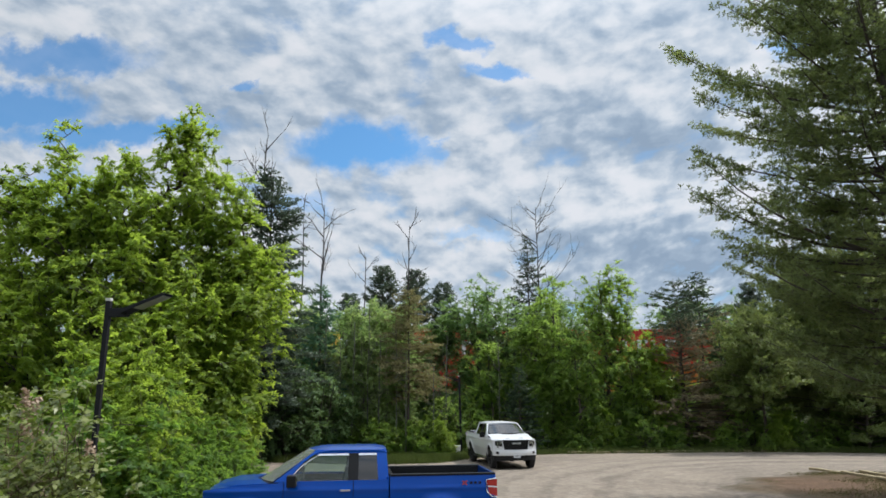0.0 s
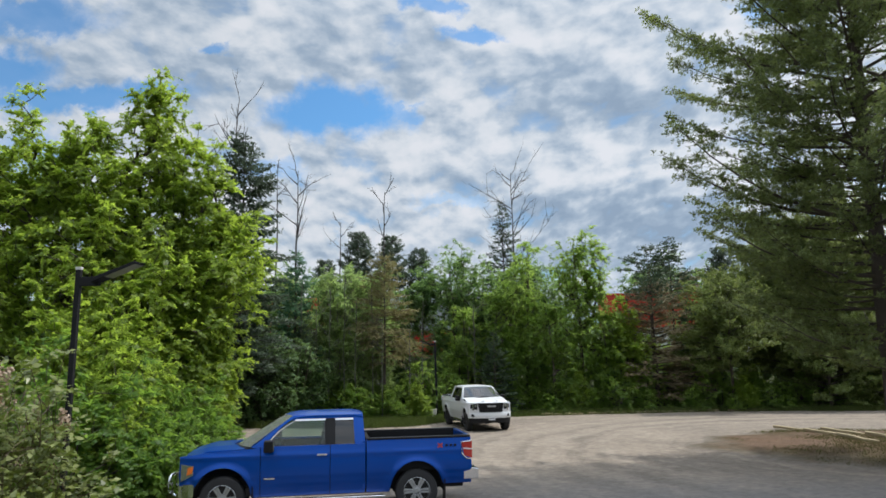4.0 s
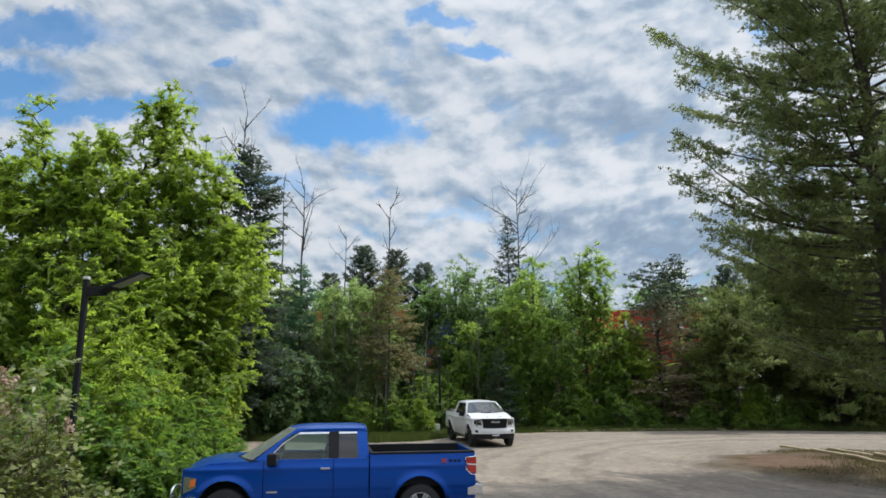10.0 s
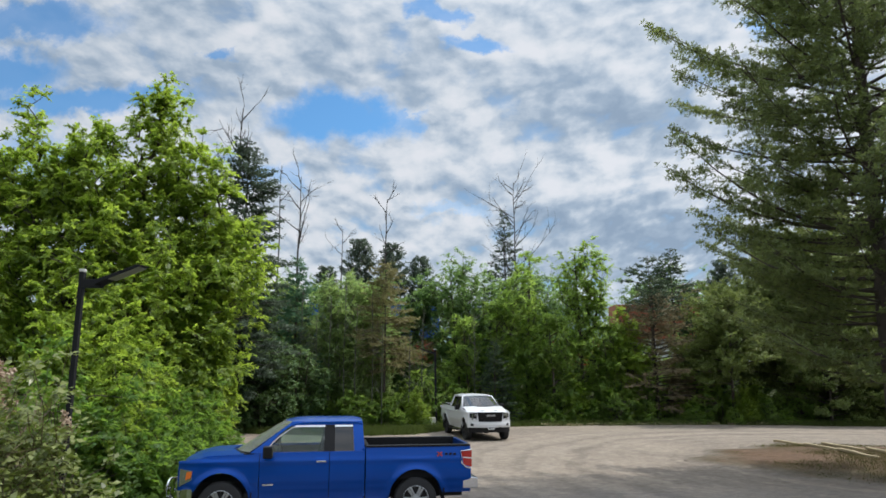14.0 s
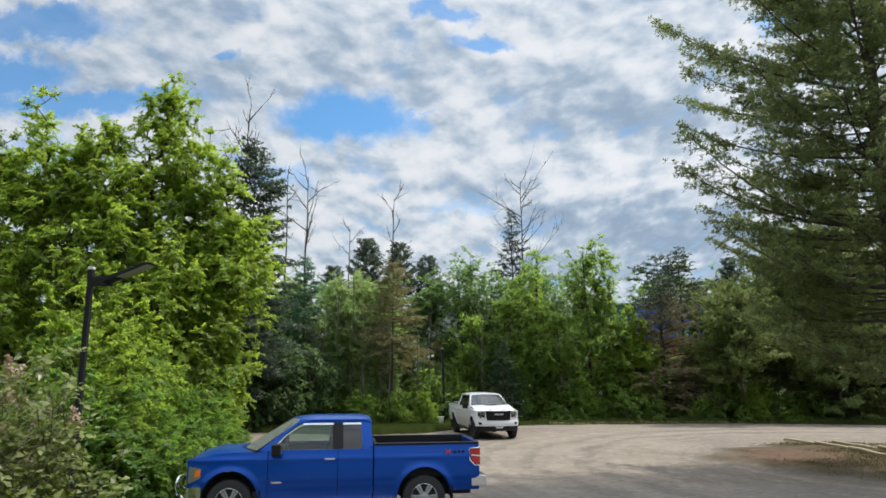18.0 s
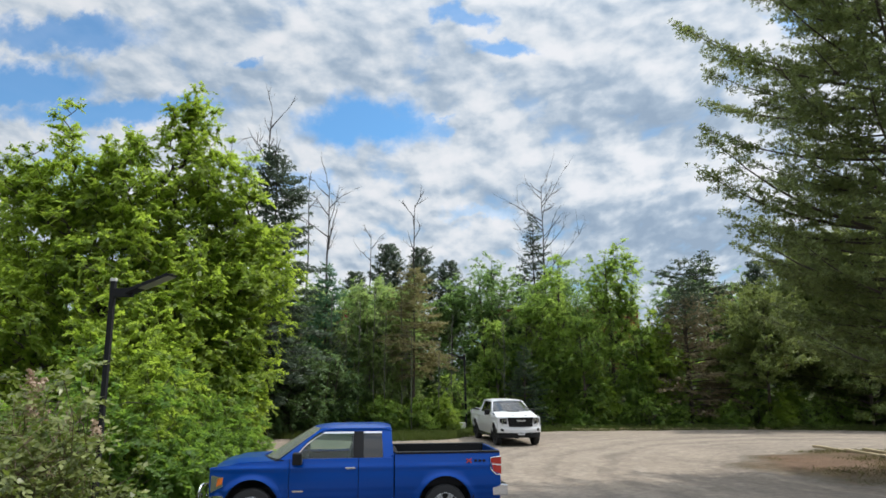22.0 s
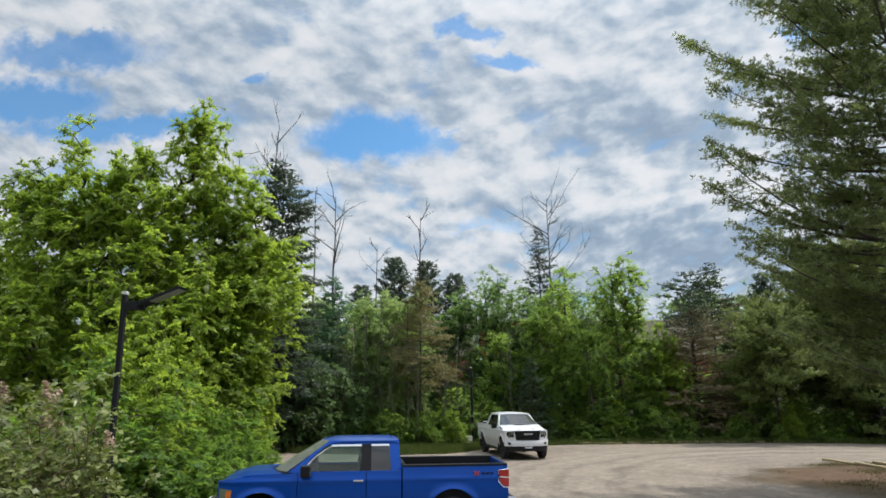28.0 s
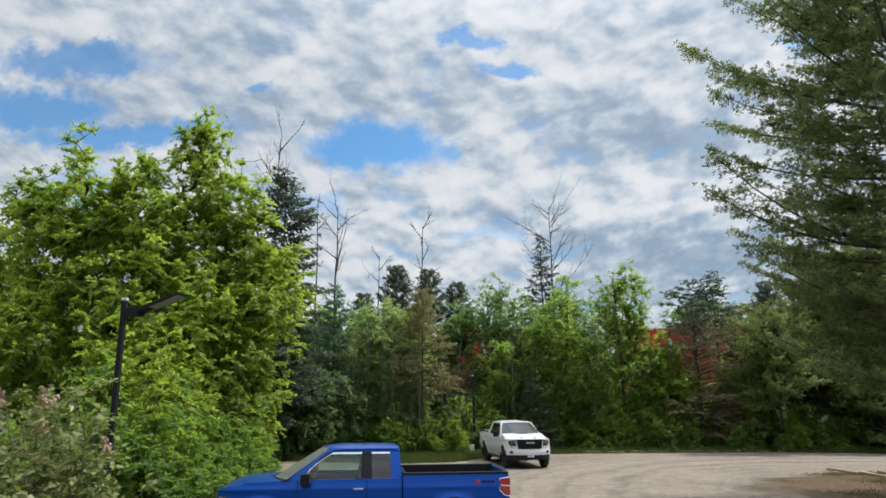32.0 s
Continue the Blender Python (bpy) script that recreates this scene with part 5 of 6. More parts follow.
# ---- pickup trucks ----
def pickup(name, m, label, skin, cab, rails, tall, nose, trim):
    """A pickup; local x ahead from the rear axle, y to its left, z up from the road.
    cab: x of the rear of the cab, the door split, the door front, roof rear, roof front, foot of the windscreen."""
    truck = thing(name, m, label, "pickup truck")
    cab_rear, split_x, door_front, roof_rear, roof_front, cowl = cab
    axle, hub, rad = nose["axle"], 0.415, 0.415
    tail, front = -1.10, axle + 0.80
    belt = nose["belt"]

    def barrel(x, z):
        y = 0.985 - 0.07 * ((z - 0.95) / 0.5) ** 2 - 0.018 / (1 + math.exp((z - 0.63) / 0.012)) + 0.016 * math.exp(-((z - 1.18) / 0.045) ** 2) - 0.016 / (1 + math.exp((z - 0.76) / 0.008))
        for c in (0.0, axle):
            r = math.hypot(x - c, z - hub)
            y += 0.038 * math.exp(-((r - 0.56) / 0.07) ** 2)
        if x > axle + 0.35:
            y -= 0.42 * ((x - axle - 0.35) / 0.75) ** 2
        if x < -0.9:
            y -= 0.5 * (-0.9 - x) ** 2
        return y

    def low(x):
        z = 0.42 if -0.4 < x < axle + 0.3 else (0.53 if x < 0 else 0.66)
        for c in (0.0, axle):
            d = abs(x - c)
            if d < 0.525:
                z = max(z, hub + math.sqrt(max(0.0, 0.525 ** 2 - d * d)) * 1.10)
        return z

    def top(x):
        if x > cowl - 0.15:
            return float(np.interp(x, (cowl - 0.15, axle + 0.35, front), (belt - 0.03, nose["hood"] - 0.02, nose["lip"])))
        return belt if x > cab_rear - 0.02 else rails

    def side(pname, x0, x1, hand, mat, n):
        def fn(u, v):
            x = x0 + (x1 - x0) * u
            z = low(x) + (top(x) - low(x)) * v
            return (x, hand * barrel(x, z), z)
        return sheet(pname, mat, fn, n, 26, (0, -hand * 0.05, 0))

    for hand in (1, -1):
        part("front_fender", side("front_fender", door_front + 0.006, front - nose["sweep"], hand, skin, 40), truck)
        door = part("front_door", side("front_door", split_x + 0.006, door_front - 0.006, hand, skin, 10), truck)
        back = part("rear_door", side("rear_door", cab_rear + 0.008, split_x - 0.006, hand, skin, 10), truck)
        part("bed_side", side("bed_side", tail, cab_rear - 0.02, hand, skin, 52), truck)
        y = hand * (barrel(split_x, belt - 0.17) + 0.02)
        part("handle", block("handle", trim, split_x + 0.06, split_x + 0.25, y - 0.025, y + 0.02, belt - 0.19, belt - 0.155, 0.012), door)
        if nose["crew"]:
            part("handle", block("handle", trim, cab_rear + 0.22, cab_rear + 0.4, y - 0.025, y + 0.02, belt - 0.19, belt - 0.155, 0.012), back)
        # glasshouse: leaning inwards to the roof
        roof_z = tall - 0.085

        def lean(x, z, inset=0.0):
            s = (z - belt) / (roof_z - belt)
            return hand * (0.915 - 0.18 * s - 0.02 * s * s - inset)

        def pane(pname, parent, mat, xb0, xb1, xt0, xt1, zb, zt, inset, thick=0.006, parts_label="", e0=1.0, e1=1.0):
            def fn(u, v):
                z = zb + (zt - zb) * v
                x = (xb0 + (xt0 - xb0) * v ** e0) * (1 - u) + (xb1 + (xt1 - xb1) * v ** e1) * u
                return (x, lean(x, z, inset), z)
            return part(pname, sheet(pname, mat, fn, 8, 6, (0, -hand * thick, 0)), parent, parts_label)

        post_b = 0.10
        a_foot, a_head = cowl - 0.02, roof_front + 0.03
        pane("window", door, GLASS_DARK if nose["crew"] else GLASS, split_x + post_b, a_foot - 0.38, split_x + post_b, roof_front - 0.06, belt - 0.01, roof_z - 0.02, 0.012, e1=1.0 if nose["crew"] else 1.7)
        pane("window", back, GLASS_DARK, cab_rear + 0.20, split_x - 0.09, roof_rear + 0.16, split_x - 0.09, belt - 0.01, roof_z - 0.02, 0.012)
        pane("door_post", truck, BLACK, split_x - 0.095, split_x + post_b + 0.005, split_x - 0.095, split_x + post_b + 0.005, belt - 0.012, roof_z, -0.002, 0.04)
        pane("rear_pillar", truck, skin, cab_rear, cab_rear + 0.205, roof_rear - 0.02, roof_rear + 0.165, belt - 0.012, roof_z + 0.03, -0.004, 0.05)
        pane("front_pillar", truck, skin, a_foot - 0.36, a_foot - 0.06, roof_front - 0.06, a_head, belt - 0.012, roof_z + 0.02, -0.002, 0.05, e0=1.0 if nose["crew"] else 1.7)
        pane("roof_rail", truck, skin, roof_rear, a_head, roof_rear, a_head, roof_z - 0.03, roof_z + 0.035, -0.004, 0.05)
        if not nose["crew"]:
            pane("window_visor", door, CHROME, split_x + post_b, roof_front - 0.02, split_x + post_b, roof_front - 0.05, roof_z - 0.07, roof_z - 0.035, -0.014, 0.01, "bright chrome window visor")
            pane("window_visor", back, CHROME, roof_rear + 0.16, split_x - 0.09, roof_rear + 0.17, split_x - 0.09, roof_z - 0.07, roof_z - 0.035, -0.014, 0.01, "bright chrome window visor")
            pane("window_trim", door, CHROME, a_foot - 0.385, a_foot - 0.365, roof_front - 0.065, roof_front - 0.045, belt + 0.0, roof_z - 0.05, -0.012, 0.01, "curved chrome window trim", 1.7, 1.7)
        # mirror, running board, flap
        mx = a_foot - 0.40
        out, high = (1.20, 0.13) if not nose["crew"] else (1.17, 0.15)
        arm = part("mirror", block("mirror", BLACK, mx - 0.10, mx + 0.08, min(hand * 0.97, hand * out), max(hand * 0.97, hand * out), belt - 0.09, belt + high, 0.04, 3), truck, "boxy door mirror")
        part("mirror_glass", block("mirror_glass", CHROME, mx - 0.108, mx - 0.098, min(hand * 1.01, hand * (out - 0.03)), max(hand * 1.01, hand * (out - 0.03)), belt - 0.03, belt + high - 0.03, 0.0), arm)
        if nose["crew"]:
            part("mirror_cap", block("mirror_cap", BLACK, mx + 0.05, mx + 0.095, min(hand * 1.0, hand * (out - 0.01)), max(hand * 1.0, hand * (out - 0.01)), belt + 0.02, belt + high - 0.01, 0.02), arm)
        part("running_board", block("running_board", CHROME if not nose["crew"] else BLACK, 0.62, axle - 0.62, min(hand * 0.86, hand * 1.0), max(hand * 0.86, hand * 1.0), 0.335, 0.375, 0.02, 3), truck)
        # dark sheet added behind the doors, gives their seams the shade of a gap
        part("door_jamb", block("door_jamb", DARK, cab_rear + 0.02, door_front + 0.04, min(hand * 0.86, hand * 0.885), max(hand * 0.86, hand * 0.885), 0.48, belt - 0.03, 0.0), truck)
        part("rocker_panel", block("rocker_panel", DARK, 0.55, axle - 0.55, min(hand * 0.70, hand * 0.84), max(hand * 0.70, hand * 0.84), 0.40, 0.52, 0.01), truck)
        for c in (0.0, axle):
            part("mud_flap", block("mud_flap", BLACK, c - 0.565, c - 0.545, min(hand * 0.72, hand * 0.99), max(hand * 0.72, hand * 0.99), 0.22, 0.62, 0.004), truck)
            part("wheel_well", sheet("wheel_well", DARK, lambda u, v, c=c: (c + 0.54 * math.cos(math.pi * u), hand * (0.55 + 0.38 * v), hub - 0.02 + 0.56 * 1.08 * math.sin(math.pi * u)), 14, 3, (0, 0, 0.02)), truck)
    # hood, cowl, roof, screens
    hood_x0, hood_x1 = cowl + 0.02, front - 0.03

    def hood(u, v):
        y = -1 + 2 * v
        back = hood_x0 + 0.30 * (1 - y * y)
        x = back + (hood_x1 - back) * u
        half = min(0.915, barrel(x, 1.1) - 0.045)
        z = float(np.interp(x, (hood_x0, axle + 0.35, hood_x1), (belt + nose["cowl_up"], nose["hood"] + 0.03 + 0.3 * nose["cowl_up"], nose["lip"] + 0.01)))
        return (x - (0.10 + nose["sweep"]) * y * y * u, half * y, z - 0.028 + 0.045 * (1 - y ** 4) + 0.015 * math.exp(-((abs(y) - 0.55) / 0.12) ** 2) - 0.05 * max(0, u - 0.9) * 10 * 0.6)
    part("hood", sheet("hood", skin, hood, 18, 21, (0, 0, -0.03)), truck)
    part("cowl", sheet("cowl", BLACK, lambda u, v: (cowl - 0.14 + 0.18 * v + 0.30 * (1 - (2 * u - 1) ** 2), 0.86 * (2 * u - 1), belt - 0.03 + 0.03 * (1 - v)), 13, 3, (0, 0, -0.08)), truck)
    part("windshield", sheet("windshield", nose["screen"], lambda u, v: ((cowl - 0.05) * (1 - v) + (roof_front + 0.01) * v + 0.30 * (1 - (2 * u - 1) ** 2) * (1 - 0.4 * v), (0.86 - 0.19 * v) * (2 * u - 1), (belt + nose["cowl_up"]) * (1 - v) + (tall - 0.05 - 0.4 * nose["cowl_up"]) * v), 13, 8, (-0.006, 0, 0)), truck)
    part("rear_window", sheet("rear_window", GLASS_DARK, lambda u, v: (cab_rear * (1 - v) + (roof_rear + 0.0) * v - 0.03 * (1 - (2 * u - 1) ** 2), (0.74 - 0.10 * v) * (2 * u - 1), (belt + 0.06) * (1 - v) + (tall - 0.12) * v), 9, 5, (0.006, 0, 0)), truck)
    part("cab_back", block("cab_back", skin, cab_rear - 0.005, cab_rear + 0.05, -0.92, 0.92, 0.5, belt + 0.06, 0.02), truck)
    part("roof", sheet("roof", skin, lambda u, v: (roof_rear - 0.03 + (roof_front + 0.04 - roof_rear + 0.17 * (1 - (2 * v - 1) ** 2)) * u, 0.735 * (2 * v - 1), tall - 0.055 * abs(2 * v - 1) ** 3 - 0.05 * max(0, 1 - u * 6) ** 2 - 0.05 * max(0, u * 4 - 3) ** 2), 16, 15, (0, 0, -0.04)), truck)
    # cabin
    part("dashboard", block("dashboard", BLACK, cowl - 0.55, cowl - 0.12, -0.8, 0.8, 0.75, belt - 0.02, 0.06, 3), truck)
    part("steering_wheel", lathe("steering_wheel", BLACK, [(0.19 + 0.016 * math.cos(a), 0.016 * math.sin(a)) for a in np.linspace(0, 2 * np.pi, 9)], 20), truck, "", pose(cowl - 0.66, 0.42, belt - 0.04, 0, 0, 0) @ pose(0, 0, 0, 0, 0, 90) @ pose(0, 0, 0, 25, 0, 0))
    for y in (0.42, -0.42):
        sx = cowl - 1.35
        seat = part("seat", prism("seat", CLOTH, [(sx + 0.5, 0.72), (sx + 0.5, 0.88), (sx + 0.1, 0.9), (sx - 0.08, belt + 0.22), (sx - 0.2, belt + 0.22), (sx - 0.08, 0.72)], y - 0.26, y + 0.26, 0.04), truck)
        part("headrest", block("headrest", CLOTH, sx - 0.2, sx - 0.09, y - 0.13, y + 0.13, belt + 0.25, belt + 0.42, 0.04, 3), seat)
    part("cab_floor", block("cab_floor", DARK, cab_rear + 0.03, cowl, -0.88, 0.88, 0.45, 0.6, 0.01), truck)
    # bed
    bed = part("bed", block("bed", LINER, tail + 0.02, cab_rear - 0.03, -0.86, 0.86, 0.78, 0.86, 0.01), truck, "black-lined cargo bed")
    part("bed_wall", block("bed_wall", LINER, cab_rear - 0.10, cab_rear - 0.03, -0.88, 0.88, 0.8, rails - 0.01, 0.01), bed)
    for hand in (1, -1):
        part("bed_wall", block("bed_wall", LINER, tail + 0.03, cab_rear - 0.04, min(hand * 0.80, hand * 0.88), max(hand * 0.80, hand * 0.88), 0.8, rails - 0.012, 0.015), bed)
        part("bed_rail", block("bed_rail", BLACK, tail + 0.01, cab_rear - 0.03, min(hand * 0.80, hand * 0.955), max(hand * 0.80, hand * 0.955), rails - 0.015, rails + 0.022, 0.014), bed)
        part("wheel_box", block("wheel_box", LINER, -0.5, 0.5, min(hand * 0.58, hand * 0.82), max(hand * 0.58, hand * 0.82), 0.8, 1.04, 0.05, 3), bed)
    gate = part("tailgate", block("tailgate", skin, tail - 0.02, tail + 0.05, -0.80, 0.80, 0.66, rails + 0.01, 0.02, 3), truck)
    part("gate_handle", block("gate_handle", BLACK, tail - 0.035, tail - 0.01, -0.14, 0.14, rails - 0.22, rails - 0.12, 0.01), gate)
    part("rear_bumper", prism("rear_bumper", CHROME, [(tail - 0.14, 0.60), (tail - 0.14, 0.80), (tail - 0.02, 0.82), (tail + 0.16, 0.80), (tail + 0.16, 0.60)], -0.96, 0.96, 0.02), truck)
    for hand in (1, -1):
        lamp = part("tail_lamp", sheet("tail_lamp", LENS_RED, lambda u, v: (tail - 0.015 + (0.22 - 0.06 * (1 - v)) * u, hand * (barrel(tail + 0.22 * u, 1.2) + 0.012), 1.0 + (rails - 0.09 - 1.0) * v + 0.06 * u * (1 - v)), 6, 8, (0, -hand * 0.04, 0)), truck, "red tail lamp with a white band")
        part("reverse_lens", sheet("reverse_lens", LENS_WHITE, lambda u, v: (tail - 0.018 + 0.19 * u, hand * (barrel(tail + 0.2 * u, 1.2) + 0.018), 1.165 + 0.022 * v + 0.02 * u), 5, 3, (0, -hand * 0.01, 0)), lamp)
        part("lamp_frame", pipe("lamp_frame", CHROME, [(tail, hand * (barrel(tail, 1.2) + 0.014), rails - 0.085), (tail + 0.20, hand * (barrel(tail + 0.2, 1.2) + 0.015), rails - 0.10), (tail + 0.20, hand * (barrel(tail + 0.2, 1.2) + 0.015), 1.10), (tail + 0.10, hand * (barrel(tail + 0.1, 1.1) + 0.015), 1.0), (tail, hand * (barrel(tail, 1.1) + 0.012), 0.99)], 0.017, 5), lamp)
    # wheels
    for c in (0.0, axle):
        for hand in (1, -1):
            wheel = part("wheel", lathe("wheel", DARK, [(0.02, -0.10), (0.27, -0.10), (0.275, 0.06), (0.02, 0.06)], 20), truck, "", pose(c, hand * 0.845, hub) @ pose(0, 0, 0, 0, 0, 0 if hand > 0 else 180))
            part("tyre", lathe("tyre", RUBBER, [(0.262, -0.125), (0.33, -0.135), (rad - 0.02, -0.12), (rad, -0.09), (rad, -0.035), (rad - 0.008, -0.03), (rad, -0.025), (rad, 0.025), (rad - 0.008, 0.03), (rad, 0.035), (rad, 0.09), (rad - 0.02, 0.12), (0.33, 0.135), (0.262, 0.125)], 36), wheel)
            part("rim", lathe("rim", nose["rim"], [(0.262, 0.125), (0.255, 0.128), (0.243, 0.10), (0.238, 0.0), (0.238, -0.11), (0.262, -0.12)], 36), wheel, nose["rim_label"])
            part("hub_cap", lathe("hub_cap", nose["rim"], [(0.0, 0.122), (0.045, 0.12), (0.055, 0.105), (0.09, 0.10), (0.095, 0.06)], 20), wheel)
            for k in range(6):
                for lean_to in (-1, 1):
                    outline = [(0.07, lean_to * 0.003), (0.245, lean_to * 0.006), (0.245, lean_to * 0.05), (0.07, lean_to * 0.036)]
                    part("spoke", prism("spoke", nose["rim"], outline[::lean_to], 0.07, 0.108, 0.008), wheel, "", pose(0, 0, 0, 0, 60 * k, 0))
    part("frame", block("frame", DARK, tail + 0.1, front - 0.2, -0.55, 0.55, 0.40, 0.78, 0.03), truck, "dark chassis frame")
    for c in (0.0, axle):
        part("axle", lathe("axle", DARK, [(0.0, -0.8), (0.05, -0.8), (0.05, -0.1), (0.15, -0.05), (0.15, 0.1), (0.05, 0.15), (0.05, 0.8), (0.0, 0.8)], 12), truck, "", pose(c, 0, hub))
    return truck


def blue_front(truck):
    """Chrome bumper, grille, amber-cornered headlamps and a bright tube guard."""
    front = 3.68 + 0.80
    bow = lambda y: -0.22 * (y / 0.95) ** 2
    part("front_bumper", sheet("front_bumper", CHROME, lambda u, v: (front + 0.11 + bow(1.9 * u - 0.95) + 0.03 * math.sin(math.pi * v), 1.9 * u - 0.95, 0.47 + 0.24 * v), 17, 6, (-0.16, 0, 0)), truck, "chrome front bumper")
    for hand in (1, -1):
        part("bumper_wing", sheet("bumper_wing", CHROME, lambda u, v: (front + 0.0 - 0.29 * u, hand * (0.985 - 0.42 * ((front - 0.29 * u - 4.03) / 0.75) ** 2 + 0.012), 0.46 + 0.22 * v + 0.02 * u), 7, 5, (0, -hand * 0.05, 0)), truck, "chrome bumper end")
    part("air_dam", block("air_dam", BLACK, front - 0.25, front + 0.02, -0.85, 0.85, 0.34, 0.49, 0.03), truck)
    grille = part("grille", sheet("grille", BLACK, lambda u, v: (front + 0.03 + bow(1.2 * u - 0.6), 1.2 * u - 0.6, 0.72 + 0.36 * v), 9, 4, (-0.08, 0, 0)), truck)
    for k in range(3):
        part("grille_bar", sheet("grille_bar", CHROME, lambda u, v, k=k: (front + 0.055 + bow(1.16 * u - 0.58), 1.16 * u - 0.58, 0.77 + 0.11 * k + 0.045 * v), 9, 2, (-0.03, 0, 0)), grille)
    for hand in (1, -1):
        def flank(x, lift):
            return hand * (0.983 - 0.42 * ((x - 4.03) / 0.75) ** 2 + lift)

        def lamp(u, v):
            if u < 0.45:
                return (front + 0.04 - 0.05 * (u / 0.45) ** 2, hand * (0.60 + 0.20 * u / 0.45), 0.74 + 0.35 * v)
            x = front - 0.01 - 0.26 * (u - 0.45) / 0.55
            s = (u - 0.45) / 0.55
            return (x, flank(x, 0.004), 0.74 + 0.13 * s + (0.33 - 0.16 * s) * v)
        head = part("headlamp", sheet("headlamp", LENS_CLEAR, lamp, 13, 6, (-0.05, -hand * 0.04, 0)), truck, "clear headlamp with an amber corner")
        part("amber_corner", sheet("amber_corner", LENS_AMBER, lambda u, v: (front - 0.15 - 0.02 * v - 0.105 * u, flank(front - 0.16 - 0.10 * u, 0.009), 0.87 + 0.04 * u + (0.14 - 0.02 * u) * v), 5, 4, (0, -hand * 0.02, 0)), head, "amber turn signal")
    guard = part("push_bar", pipe("push_bar", CHROME, [(front + 0.14, 0.36, 0.42), (front + 0.27, 0.36, 0.5), (front + 0.30, 0.36, 0.62), (front + 0.26, 0.36, 0.76), (front + 0.26, 0.30, 0.80), (front + 0.26, -0.30, 0.80), (front + 0.26, -0.36, 0.76), (front + 0.30, -0.36, 0.62), (front + 0.27, -0.36, 0.5), (front + 0.14, -0.36, 0.42)], 0.034), truck, "bright tube bull bar")
    part("guard_wing", pipe("guard_wing", CHROME, [(front + 0.27, 0.36, 0.52), (front + 0.22, 0.70, 0.50), (front + 0.10, 0.86, 0.56), (front + 0.12, 0.84, 0.74)], 0.03), guard)
    part("guard_wing", pipe("guard_wing", CHROME, [(front + 0.27, -0.36, 0.52), (front + 0.22, -0.70, 0.50), (front + 0.10, -0.86, 0.56), (front + 0.12, -0.84, 0.74)], 0.03), guard)
    # badges as plain bars
    for x0, x1, z in ((2.72, 2.92, 0.745), ):
        part("badge", block("badge", CHROME, x0, x1, 0.99, 1.0, z, z + 0.03, 0.003), truck)
    for x0, x1 in ((3.02, 3.12), (3.14, 3.24), (3.26, 3.31)):
        part("badge", block("badge", CHROME, x0, x1, 0.955, 0.968, 1.125, 1.155, 0.003), truck)
    for turn in (38, -38):
        part("decal_mark", block("decal_mark", BADGE_RED, -0.06, 0.06, 0, 0.006, -0.014, 0.014, 0.0), truck, "red crossed side decal", pose(-0.47, 0.992, 1.265, 0, turn, 0))
    for k in range(3):
        part("decal_mark", block("decal_mark", BLACK, -0.027, 0.027, 0, 0.006, -0.021, 0.021, 0.0), truck, "dark side decal", pose(-0.60 - 0.085 * k, 0.988, 1.265))
    part("antenna", pipe("antenna", BLACK, [(3.25, -0.8, 1.25), (3.1, -0.82, 1.75)], 0.005, 4), truck)


